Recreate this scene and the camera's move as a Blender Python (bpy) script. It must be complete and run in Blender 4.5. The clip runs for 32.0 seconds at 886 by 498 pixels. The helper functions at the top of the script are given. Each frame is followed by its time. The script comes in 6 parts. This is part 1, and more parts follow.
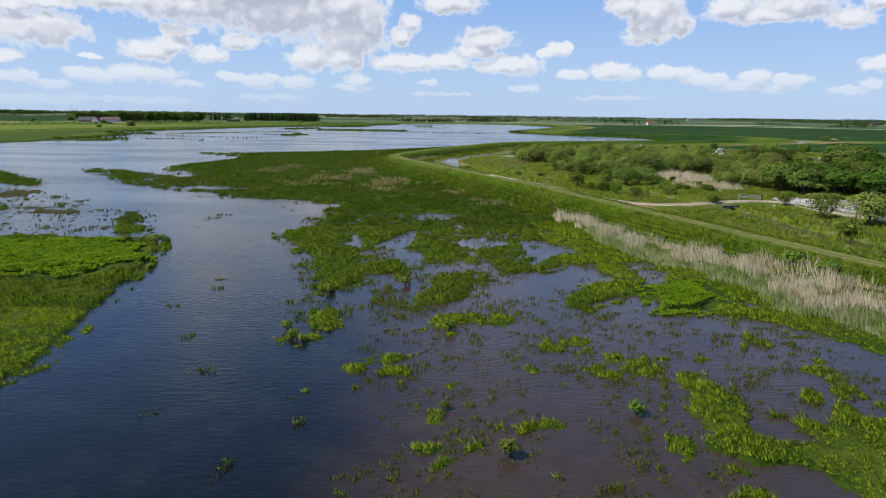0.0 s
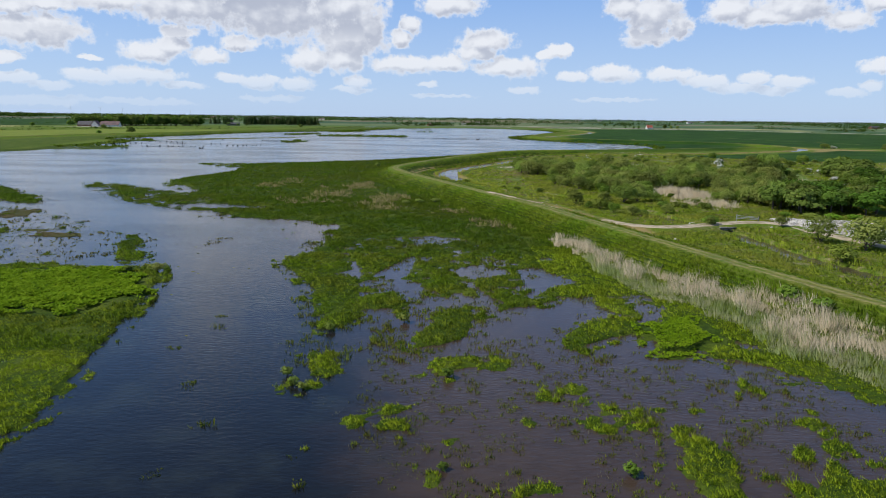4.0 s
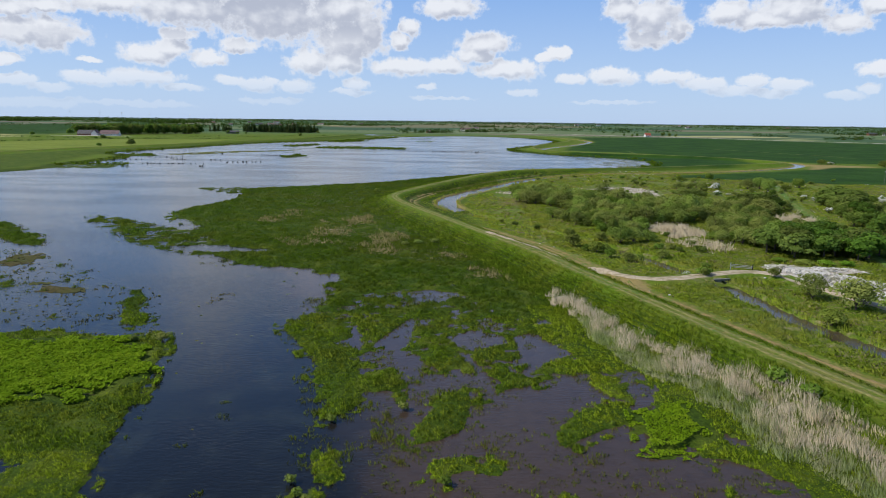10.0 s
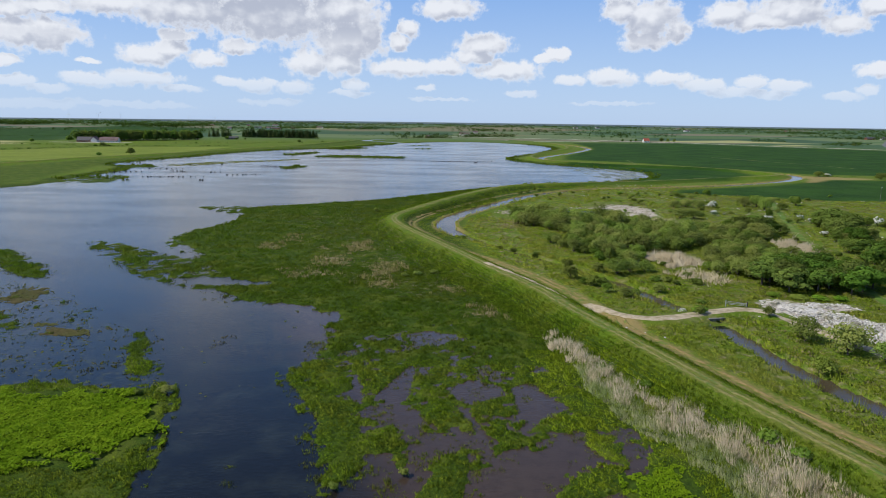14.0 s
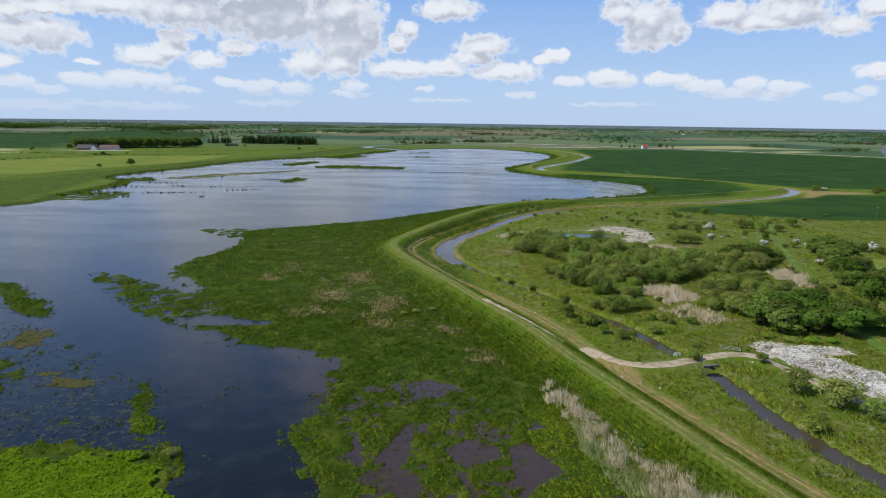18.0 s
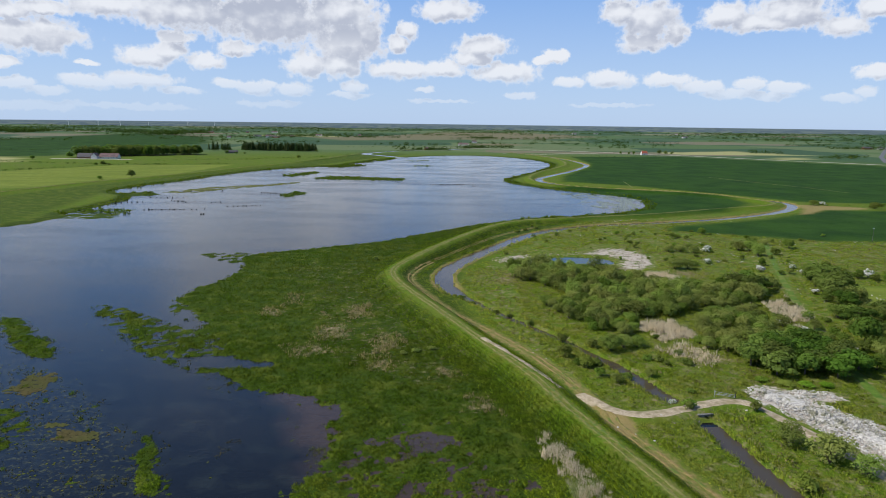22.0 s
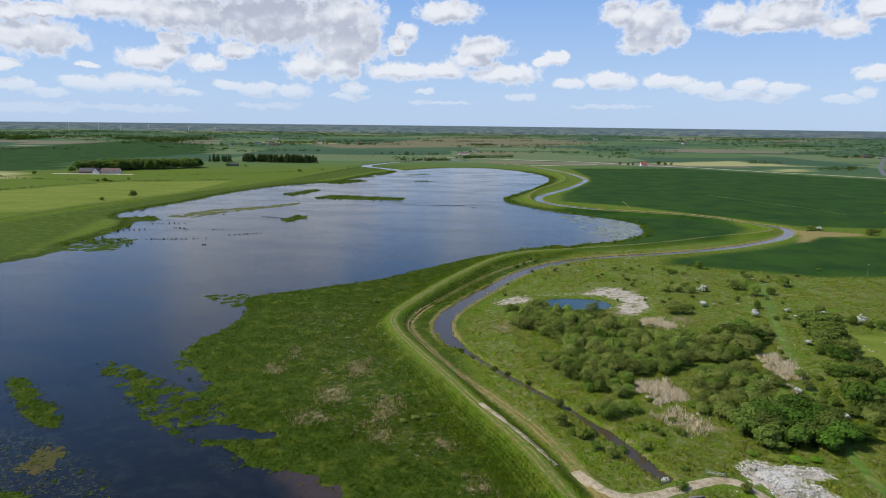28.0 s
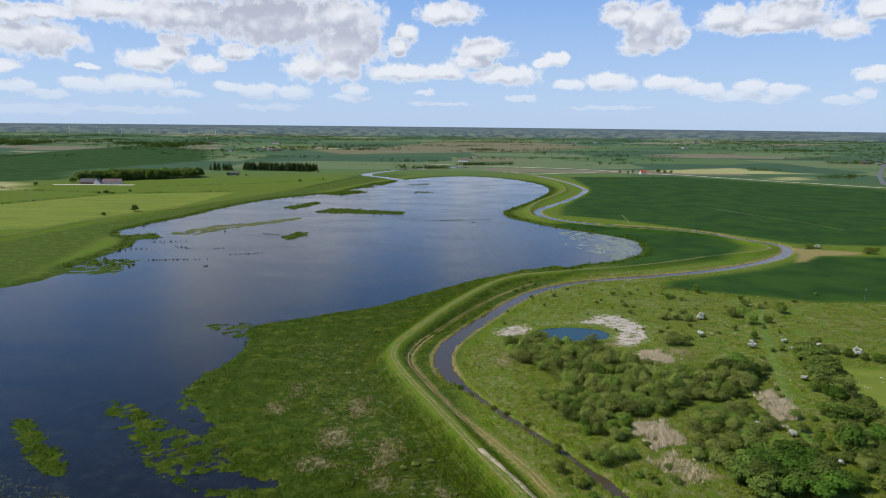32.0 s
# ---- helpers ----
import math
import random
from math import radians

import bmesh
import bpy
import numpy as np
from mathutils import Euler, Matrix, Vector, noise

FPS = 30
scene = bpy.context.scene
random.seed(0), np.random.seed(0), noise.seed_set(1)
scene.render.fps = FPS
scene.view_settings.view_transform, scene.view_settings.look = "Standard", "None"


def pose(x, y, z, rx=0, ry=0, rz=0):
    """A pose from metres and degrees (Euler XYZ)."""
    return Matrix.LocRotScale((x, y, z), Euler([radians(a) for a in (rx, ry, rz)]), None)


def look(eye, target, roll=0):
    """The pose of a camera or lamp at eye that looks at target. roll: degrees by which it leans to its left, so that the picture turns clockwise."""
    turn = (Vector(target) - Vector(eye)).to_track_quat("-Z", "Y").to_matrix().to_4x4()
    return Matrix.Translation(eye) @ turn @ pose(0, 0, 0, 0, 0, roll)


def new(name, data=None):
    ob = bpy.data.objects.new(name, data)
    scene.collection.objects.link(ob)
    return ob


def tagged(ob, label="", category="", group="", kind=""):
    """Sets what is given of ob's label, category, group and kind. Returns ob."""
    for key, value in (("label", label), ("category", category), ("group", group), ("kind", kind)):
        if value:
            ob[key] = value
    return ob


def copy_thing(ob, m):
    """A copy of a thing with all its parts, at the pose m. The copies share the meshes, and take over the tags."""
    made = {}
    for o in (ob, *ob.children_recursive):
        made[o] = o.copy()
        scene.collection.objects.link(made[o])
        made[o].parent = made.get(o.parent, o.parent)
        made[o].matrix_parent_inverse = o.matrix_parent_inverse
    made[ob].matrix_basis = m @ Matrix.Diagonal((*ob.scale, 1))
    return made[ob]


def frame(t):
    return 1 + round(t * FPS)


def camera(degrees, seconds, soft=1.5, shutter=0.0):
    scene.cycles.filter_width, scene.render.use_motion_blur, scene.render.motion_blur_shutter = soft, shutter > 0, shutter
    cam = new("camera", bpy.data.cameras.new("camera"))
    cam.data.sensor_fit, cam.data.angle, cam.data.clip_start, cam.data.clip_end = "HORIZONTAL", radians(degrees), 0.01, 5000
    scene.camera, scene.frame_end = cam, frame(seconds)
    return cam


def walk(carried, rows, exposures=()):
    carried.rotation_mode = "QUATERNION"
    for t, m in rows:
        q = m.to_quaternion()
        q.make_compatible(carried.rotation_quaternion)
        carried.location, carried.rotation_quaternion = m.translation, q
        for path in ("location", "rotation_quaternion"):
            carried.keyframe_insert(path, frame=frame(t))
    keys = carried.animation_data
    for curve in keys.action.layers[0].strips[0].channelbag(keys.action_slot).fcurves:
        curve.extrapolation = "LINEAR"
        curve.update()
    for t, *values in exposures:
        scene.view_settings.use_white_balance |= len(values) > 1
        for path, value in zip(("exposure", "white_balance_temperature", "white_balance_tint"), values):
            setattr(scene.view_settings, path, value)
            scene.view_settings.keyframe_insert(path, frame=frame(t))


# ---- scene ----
# The camera: a drone that climbs almost straight up over the marsh.
cam = camera(68.0, 32.0, 0.55)
ROWS = [
    (0, 0.05, 0.04, 19.41, -11.648, 0.000, -0.630),
    (2, 0.10, 0.11, 21.30, -11.570, -0.013, -0.654),
    (4, 0.13, 0.17, 23.66, -11.493, -0.029, -0.677),
    (6, 0.15, 0.19, 26.72, -11.421, -0.051, -0.698),
    (8, 0.13, 0.14, 30.36, -11.356, -0.081, -0.715),
    (10, 0.07, 0.02, 34.38, -11.298, -0.121, -0.728),
    (12, 0.00, -0.14, 38.54, -11.247, -0.166, -0.737),
    (14, -0.06, -0.32, 43.03, -11.202, -0.211, -0.741),
    (16, -0.09, -0.49, 48.21, -11.161, -0.248, -0.740),
    (18, -0.07, -0.62, 53.74, -11.124, -0.274, -0.734),
    (20, -0.01, -0.73, 59.29, -11.087, -0.288, -0.724),
    (22, 0.07, -0.81, 65.29, -11.050, -0.292, -0.710),
    (24, 0.15, -0.90, 71.90, -11.010, -0.290, -0.694),
    (26, 0.21, -0.99, 78.70, -10.966, -0.282, -0.676),
    (28, 0.26, -1.09, 85.53, -10.918, -0.270, -0.656),
    (30, 0.30, -1.21, 92.56, -10.868, -0.255, -0.636),
    (32, 0.33, -1.32, 100.00, -10.817, -0.239, -0.615),
]
walk(cam, [(t, pose(x, y, z, 0, 0, yaw) @ pose(0, 0, 0, 90 + pitch) @ pose(0, 0, 0, 0, 0, -roll)) for t, x, y, z, pitch, yaw, roll in ROWS])

# ---- sky and sun ----
SUN_AZ, SUN_EL = radians(-97), radians(48)   # clockwise from straight ahead; above the horizon
world = bpy.data.worlds.new("sky")
scene.world = world
world.use_nodes = True


class Nodes:
    """A short way to write node trees."""

    def __init__(self, tree):
        self.t = tree

    def add(self, kind, props=(), **inputs):
        n = self.t.nodes.new(kind)
        for k, v in dict(props).items():
            setattr(n, k, v)
        for k, v in inputs.items():
            key = int(k[1:]) if k[0] == "i" and k[1:].isdigit() else k.replace("_", " ")
            if isinstance(v, bpy.types.NodeSocket):
                self.t.links.new(v, n.inputs[key])
            else:
                n.inputs[key].default_value = v
        return n

    def math(self, op, a, b=0.0, clamp=False, c=0.0):
        return self.add("ShaderNodeMath", {"operation": op, "use_clamp": clamp}, i0=a, i1=b, i2=c).outputs[0]

    def vec(self, op, a, b=(0, 0, 0)):
        n = self.add("ShaderNodeVectorMath", {"operation": op}, i0=a, i1=b)
        return n.outputs["Value"] if op in ("LENGTH", "DOT_PRODUCT") else n.outputs[0]

    def ramp(self, v, lo, hi, a=0.0, b=1.0):
        return self.add("ShaderNodeMapRange", {"interpolation_type": "SMOOTHSTEP"}, i0=v, i1=lo, i2=hi, i3=a, i4=b).outputs[0]

    def mix(self, f, a, b, mode="MIX"):
        n = self.t.nodes.new("ShaderNodeMix")
        n.data_type, n.blend_type = "RGBA", mode
        for i, v in ((0, f), (6, a), (7, b)):
            if isinstance(v, bpy.types.NodeSocket):
                self.t.links.new(v, n.inputs[i])
            else:
                n.inputs[i].default_value = v if i == 0 or len(v) == 4 else (*v, 1)
        return n.outputs[2]

    def noise(self, co, scale, detail=4.0, rough=0.55, out=0, dist=0.0):
        return self.add("ShaderNodeTexNoise", (), Vector=co, Scale=scale, Detail=detail, Roughness=rough, Distortion=dist).outputs[out]


# cumulus clouds in view: azimuth and height above the horizon, half width, half height, all in degrees
CLOUDS = []
CLOUDS += [(-31.1, 5.7, 3.9, 1.5), (-32.1, 7.3, 2.2, 0.8), (-30.1, 7.6, 2.7, 0.6), (-25.9, 8.1, 3.4, 1.0), (-20.4, 8.1, 6.2, 1.6), (-14.0, 8.1, 6.9, 2.6), (-8.6, 8.6, 4.2, 1.7), (-8.0, 6.3, 3.5, 2.1), (-11.2, 4.4, 2.0, 1.2), (-8.6, 4.5, 2.2, 1.2), (-6.5, 7.0, 1.8, 1.7), (-23.3, 4.6, 2.6, 0.9), (-21.8, 5.1, 1.5, 1.0)]
CLOUDS += [(-21.2, 6.2, 1.6, 0.6), (-19.0, 4.4, 1.5, 0.7), (-16.8, 5.5, 1.7, 0.7), (-27.4, 2.6, 2.1, 0.6), (-24.1, 2.8, 3.1, 0.7), (-21.2, 2.1, 1.9, 0.4), (-17.4, 2.7, 1.4, 0.5), (-15.3, 2.5, 2.0, 0.6), (-12.3, 2.4, 1.6, 0.6), (-7.4, 2.7, 1.2, 0.6), (-7.8, 2.0, 2.0, 0.3), (-2.9, 7.3, 1.0, 0.8), (-3.7, 6.2, 1.0, 0.8)]
CLOUDS += [(0.5, 8.9, 2.9, 1.0), (-3.2, 4.2, 3.5, 0.8), (0.1, 4.3, 2.2, 0.7), (3.3, 6.1, 2.6, 1.1), (2.5, 5.2, 2.1, 0.7), (5.4, 4.0, 3.1, 0.9), (9.5, 5.3, 1.3, 0.7), (8.3, 5.0, 0.9, 0.4), (-1.5, 2.6, 0.9, 0.3), (6.8, 2.2, 1.5, 0.4), (10.8, 3.3, 1.4, 0.5), (13.9, 3.5, 2.3, 0.8), (14.7, 8.7, 1.9, 1.2), (16.7, 8.0, 2.6, 1.8), (18.8, 7.0, 1.2, 1.1)]
CLOUDS += [(16.4, 6.4, 2.1, 0.9), (22.5, 8.1, 2.2, 1.1), (26.8, 8.2, 3.3, 1.4), (25.0, 7.5, 4.4, 0.7), (30.3, 7.0, 1.8, 0.9), (32.1, 8.2, 1.4, 0.9), (18.5, 3.4, 2.1, 0.6), (21.0, 2.9, 2.1, 0.5), (23.1, 2.4, 2.5, 0.5), (24.7, 3.1, 1.3, 0.6), (27.0, 2.8, 1.5, 0.6), (25.9, 2.2, 2.0, 0.4), (30.9, 2.0, 1.5, 0.4), (32.2, 2.5, 0.9, 0.4)]
CLOUDS += [(32.9, 3.8, 1.7, 0.6), (-32.4, 2.4, 1.5, 0.5), (-30.2, 1.9, 1.6, 0.4), (-27.6, 4.0, 1.0, 0.2), (-31.2, 0.8, 3.9, 0.4), (-24.5, 0.8, 4.9, 0.3), (-14.2, 1.2, 3.0, 0.3), (-32.8, 3.7, 1.2, 0.4), (-0.1, 1.6, 3.0, 0.2), (14.1, 1.4, 3.4, 0.2)]
# the tops of the large clouds above the picture, seen in the water
CLOUDS += [(-15.5, 11.5, 8.0, 3.4), (-21.0, 16.5, 4.0, 2.0), (4.0, 13.0, 5.0, 1.8), (16.0, 12.4, 6.0, 1.5), (27.0, 12.0, 5.0, 1.6), (-34.0, 11.0, 5.0, 1.6)]


def sky_nodes():
    tree = world.node_tree
    tree.nodes.clear()
    group = bpy.data.node_groups.new("cloud_field", "ShaderNodeTree")
    group.interface.new_socket("Vector", in_out="INPUT", socket_type="NodeSocketVector")
    group.interface.new_socket("Field", in_out="OUTPUT", socket_type="NodeSocketFloat")
    group.interface.new_socket("Body", in_out="OUTPUT", socket_type="NodeSocketFloat")
    g = Nodes(group)
    co = g.add("NodeGroupInput").outputs[0]
    # billows displace the outline
    w1 = g.vec("SUBTRACT", g.noise(co, 0.75, 4, .6, 1), (.5, .5, .5))
    bent = g.vec("ADD", co, g.vec("MULTIPLY", w1, (1.5, 1.0, 0)))
    field = None
    for az, el, rx, ry in CLOUDS:
        d = g.vec("MULTIPLY", g.vec("SUBTRACT", bent, (az, el, 0)), (.98 / rx, .98 / ry, 0))
        f = g.math("SUBTRACT", 1.0, g.vec("LENGTH", d))
        field = f if field is None else g.math("MAXIMUM", field, f)
    # a finer billow on the edge
    fine = g.math("MULTIPLY", g.math("SUBTRACT", g.noise(co, 1.15, 5, .58), .5), 1.25)
    soft = g.math("MULTIPLY", g.math("SUBTRACT", g.noise(co, 0.8, 2, .5), .5), .8)
    g.add("NodeGroupOutput", (), Field=g.math("ADD", field, fine), Body=g.math("ADD", field, soft))

    n = Nodes(tree)
    d = n.add("ShaderNodeTexCoord").outputs["Generated"]
    sep = n.add("ShaderNodeSeparateXYZ", (), i0=d)
    x, y, z = sep.outputs
    deg = 180 / math.pi
    az = n.math("MULTIPLY", n.math("ARCTAN2", x, y), deg)
    el = n.math("MULTIPLY", n.math("ARCSINE", z), deg)
    co = n.add("ShaderNodeCombineXYZ", (), i0=az, i1=el).outputs[0]
    sky = n.add("ShaderNodeTexSky", {"sky_type": "NISHITA", "sun_disc": False, "sun_elevation": SUN_EL, "sun_rotation": SUN_AZ, "air_density": 1.0,
                                     "dust_density": 0.25, "ozone_density": 1.3, "altitude": 20}).outputs[0]
    sky = n.mix(1.0, sky, (.076, .090, .100), "MULTIPLY")
    clear = n.mix(n.ramp(el, 0, 17), (.475, .64, .94), (.165, .395, .90))
    clear = n.mix(n.ramp(el, 13, 42), clear, (.058, .14, .38))
    sky = n.mix(n.ramp(el, 0, 70, .8, .3), sky, clear)      # the pale air low over the land
    here, body = n.add("ShaderNodeGroup", {"node_tree": group}, i0=co).outputs
    over = n.add("ShaderNodeGroup", {"node_tree": group}, i0=n.vec("ADD", co, (-.35, .75, 0))).outputs[1]
    higher = n.add("ShaderNodeGroup", {"node_tree": group}, i0=n.vec("ADD", co, (-.5, 2.0, 0))).outputs[1]
    mask = n.ramp(here, -.10, .36)
    # flat grey bases under white tops, broken by the billows
    puffs = n.math("MULTIPLY", n.math("SUBTRACT", n.noise(n.vec("MULTIPLY", co, (1.0, 1.7, 0)), 1.0, 4, .55), .5), .42)
    lit = n.math("ADD", n.math("SUBTRACT", over, body), puffs)
    shade = n.math("MULTIPLY", n.ramp(lit, -.5, .4, 0, .85), n.ramp(here, .05, .5))
    deep = n.math("ADD", n.math("SUBTRACT", higher, body), puffs)
    deep = n.math("MULTIPLY", n.ramp(deep, -.95, .08, 0, .9), n.math("MULTIPLY", n.ramp(here, .15, .6), n.ramp(el, 4.5, 7.5)))
    shade = n.math("MAXIMUM", shade, deep)
    # the broken cumulus of the rest of the sky, on a flat layer
    zz = n.math("MAXIMUM", z, .06)
    flat = n.add("ShaderNodeCombineXYZ", (), i0=n.math("DIVIDE", x, zz), i1=n.math("DIVIDE", y, zz)).outputs[0]
    layer = n.noise(flat, .8, 5, .5)
    high = n.math("MULTIPLY", n.ramp(layer, .55, .68), n.ramp(el, 14, 20))
    mask = n.math("MAXIMUM", mask, high)
    shade = n.math("MAXIMUM", shade, n.math("MULTIPLY", high, n.ramp(layer, .56, .72)))
    white = n.mix(shade, (.84, .865, .92), (.43, .47, .58))
    white = n.mix(n.ramp(el, 6.0, 0.5, 0, .55), white, (.70, .79, .91))
    out = n.mix(n.math("MULTIPLY", mask, n.ramp(el, .5, 4.0, .25, .95)), sky, white)
    # land beyond the edge of the ground, painted into the sky down to the dip of the horizon
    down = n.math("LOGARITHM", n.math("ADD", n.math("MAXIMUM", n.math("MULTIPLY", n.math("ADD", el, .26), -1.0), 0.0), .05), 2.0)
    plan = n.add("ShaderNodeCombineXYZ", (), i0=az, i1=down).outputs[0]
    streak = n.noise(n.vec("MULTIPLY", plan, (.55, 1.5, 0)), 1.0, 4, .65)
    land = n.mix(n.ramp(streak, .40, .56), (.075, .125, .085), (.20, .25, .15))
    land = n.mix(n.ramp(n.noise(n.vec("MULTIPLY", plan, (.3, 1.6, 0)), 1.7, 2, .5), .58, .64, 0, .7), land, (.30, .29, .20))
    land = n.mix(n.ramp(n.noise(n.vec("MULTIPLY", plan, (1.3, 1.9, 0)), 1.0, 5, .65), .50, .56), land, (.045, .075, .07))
    # blue-grey haze painted over that land, thicker towards the horizon
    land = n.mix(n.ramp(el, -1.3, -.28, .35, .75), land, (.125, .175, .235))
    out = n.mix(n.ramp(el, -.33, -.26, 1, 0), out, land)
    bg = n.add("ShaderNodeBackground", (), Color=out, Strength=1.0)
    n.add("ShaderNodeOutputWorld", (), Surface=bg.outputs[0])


sky_nodes()
sun = new("sun", bpy.data.lights.new("sun", "SUN"))
sun.data.energy, sun.data.angle, sun.data.color = 4.0, radians(0.6), (1.0, .955, .88)
sd = Vector((math.sin(SUN_AZ) * math.cos(SUN_EL), math.cos(SUN_AZ) * math.cos(SUN_EL), math.sin(SUN_EL)))
sun.matrix_world = look(sd * 300, (0, 0, 0))
scene.view_settings.exposure = 0.0


# ---- materials ----
def material(name):
    m = bpy.data.materials.new(name)
    m.use_nodes = True
    m.node_tree.nodes.clear()
    return m, Nodes(m.node_tree)


def finish(m, n, color, rough=.85, bump=None, height=.05, metal=0.0, spec=.3, **more):
    b = n.add("ShaderNodeBsdfPrincipled", (), Base_Color=color if isinstance(color, bpy.types.NodeSocket) else (*color, 1), Roughness=rough, Metallic=metal, **more)
    b.inputs["Specular IOR Level"].default_value = spec
    if bump is not None:
        bp = n.add("ShaderNodeBump", (), Height=bump, Distance=height, Strength=.8)
        n.t.links.new(bp.outputs[0], b.inputs["Normal"])
    n.add("ShaderNodeOutputMaterial", (), Surface=b.outputs[0])
    return m


def place(n):
    return n.add("ShaderNodeNewGeometry").outputs["Position"]


def leafy(name, a, b, c=None, scale=.15, through_light=.3, per_object=False, glow=(.20, .32, .02), fine=0.0, green=True):
    """Leaves and blades: colour varies from piece to piece and from patch to patch."""
    m, n = material(name)
    isl = n.add("ShaderNodeNewGeometry").outputs["Random Per Island"]
    col = n.mix(isl, a, b)
    big = n.noise(place(n), scale, 3)
    col = n.mix(n.ramp(big, .38, .64), col, c or a)
    if fine:      # darker and lighter tufts
        col = n.mix(n.ramp(n.noise(place(n), fine, 4, .65), .42, .66, 0, .74), col, (a[0] * .5, a[1] * .5, a[2] * .5))
    if per_object:
        r = n.add("ShaderNodeObjectInfo").outputs["Random"]
        hs = n.add("ShaderNodeHueSaturation", (), Color=col, Hue=n.ramp(r, 0, 1, .468, .512), Saturation=n.ramp(r, .2, 1, .82, 1.0), Value=n.ramp(n.math("FRACT", n.math("MULTIPLY", r, 7.3)), 0, 1, .68, 1.36))
        col = hs.outputs[0]
    if green:
        col = n.mix(1.0, col, (1.1, 1.04, .62), "MULTIPLY")
    df = n.add("ShaderNodeBsdfPrincipled", (), Base_Color=col, Roughness=.8)
    df.inputs["Specular IOR Level"].default_value = .08
    tl = n.add("ShaderNodeBsdfTranslucent", (), Color=n.mix(.5, col, glow))
    mx = n.add("ShaderNodeMixShader", (), i0=through_light, i1=df.outputs[0], i2=tl.outputs[0])
    n.add("ShaderNodeOutputMaterial", (), Surface=mx.outputs[0])
    return m


def mottled(name, a, b, scale=3.0, rough=.85, height=.02, c=None, cscale=.4, metal=0.0):
    m, n = material(name)
    p = place(n)
    f = n.noise(p, scale, 6, .62)
    col = n.mix(n.ramp(f, .32, .68), a, b)
    if c:
        col = n.mix(n.ramp(n.noise(p, cscale, 4), .45, .66), col, c)
    return finish(m, n, col, rough, f, height, metal)


def ground_material():
    m, n = material("ground_cover")
    p = place(n)
    sep = lambda s: n.add("ShaderNodeSeparateColor", (), i0=s).outputs
    att = lambda k: n.add("ShaderNodeAttribute", {"attribute_name": k}).outputs["Color"]
    dry, bare, crop_and_shade = sep(att("cover_a"))
    light, brown, marsh = sep(att("cover_b"))
    far, rut, pale = sep(att("cover_c"))
    fine = n.noise(p, 2.2, 6, .65)
    mid = n.noise(p, .16, 5, .6)
    wide = n.noise(p, .03, 4, .55)
    grass = n.mix(n.ramp(fine, .3, .7), (.056, .115, .011), (.115, .19, .022))
    grass = n.mix(n.ramp(mid, .45, .68, 0, .7), grass, (.13, .145, .032))
    grass = n.mix(n.ramp(wide, .42, .66, 0, .75), grass, (.105, .145, .035))
    grass = n.mix(n.ramp(n.noise(p, .45, 5, .7), .5, .72, 0, .7), grass, (.03, .065, .010))
    mar = n.mix(n.ramp(fine, .3, .7), (.020, .042, .007), (.050, .092, .011))
    mar = n.mix(n.ramp(mid, .45, .68, 0, .6), mar, (.11, .145, .028))
    col = n.mix(1.0, n.mix(marsh, grass, mar), (1.08, 1.0, .6), "MULTIPLY")
    # the patchwork of distant fields, haze put into their muted, bluish colours
    cell = n.add("ShaderNodeTexVoronoi", {"distance": "CHEBYCHEV"}, Vector=n.vec("MULTIPLY", p, (.0021, .0034, 0)), Scale=1.0, Randomness=.85)
    pick = sep(cell.outputs["Color"])[0]
    rows = n.add("ShaderNodeValToRGB", (), i0=pick)
    cr = rows.color_ramp
    cr.interpolation = "CONSTANT"
    stops = ((0, (.05, .10, .045)), (.25, (.085, .14, .05)), (.45, (.04, .085, .045)), (.62, (.13, .17, .075)), (.76, (.06, .11, .055)), (.88, (.22, .21, .13)), (.95, (.19, .16, .11)))
    for i, (pos, c) in enumerate(stops):
        e = cr.elements[i] if i < 2 else cr.elements.new(pos)
        e.position, e.color = pos, (*c, 1)
    ff = n.mix(n.ramp(mid, .35, .7, 0, .35), rows.outputs[0], (.10, .15, .06))
    col = n.mix(far, col, ff)
    # dark green crop; a cloud's shade is put into the same colour
    deep = n.mix(n.ramp(wide, .35, .65), (.015, .045, .005), (.030, .074, .007))
    deep = n.mix(n.ramp(n.noise(n.vec("MULTIPLY", p, (.02, .15, 0)), 1.0, 3), .45, .7, 0, .4), deep, (.016, .052, .007))
    col = n.mix(crop_and_shade, col, deep)
    lgt = n.mix(n.ramp(mid, .3, .7), (.145, .19, .024), (.195, .23, .038))
    lgt = n.mix(n.ramp(n.noise(n.vec("MULTIPLY", p, (.012, .07, 0)), 1.0, 4, .6), .42, .62, 0, .6), lgt, (.115, .16, .02))
    col = n.mix(light, col, lgt)
    col = n.mix(pale, col, n.mix(n.ramp(mid, .3, .7), (.30, .30, .11), (.36, .34, .16)))
    col = n.mix(brown, col, n.mix(n.ramp(mid, .35, .65), (.20, .165, .105), (.13, .14, .06)))
    straw = n.mix(n.ramp(fine, .3, .7), (.20, .165, .085), (.36, .30, .18))
    edge = n.math("ADD", dry, n.math("MULTIPLY", n.math("SUBTRACT", n.noise(p, .5, 5, .65), .5), 1.5))
    col = n.mix(n.ramp(edge, .35, .85), col, straw)
    edge = n.math("ADD", rut, n.math("MULTIPLY", n.math("SUBTRACT", n.noise(p, .7, 5, .65), .5), 1.2))
    col = n.mix(n.ramp(edge, .3, .95), col, n.mix(fine, (.23, .175, .055), (.30, .24, .11)))
    edge = n.math("ADD", bare, n.math("MULTIPLY", n.math("SUBTRACT", n.noise(p, .35, 6, .7), .5), 1.6))
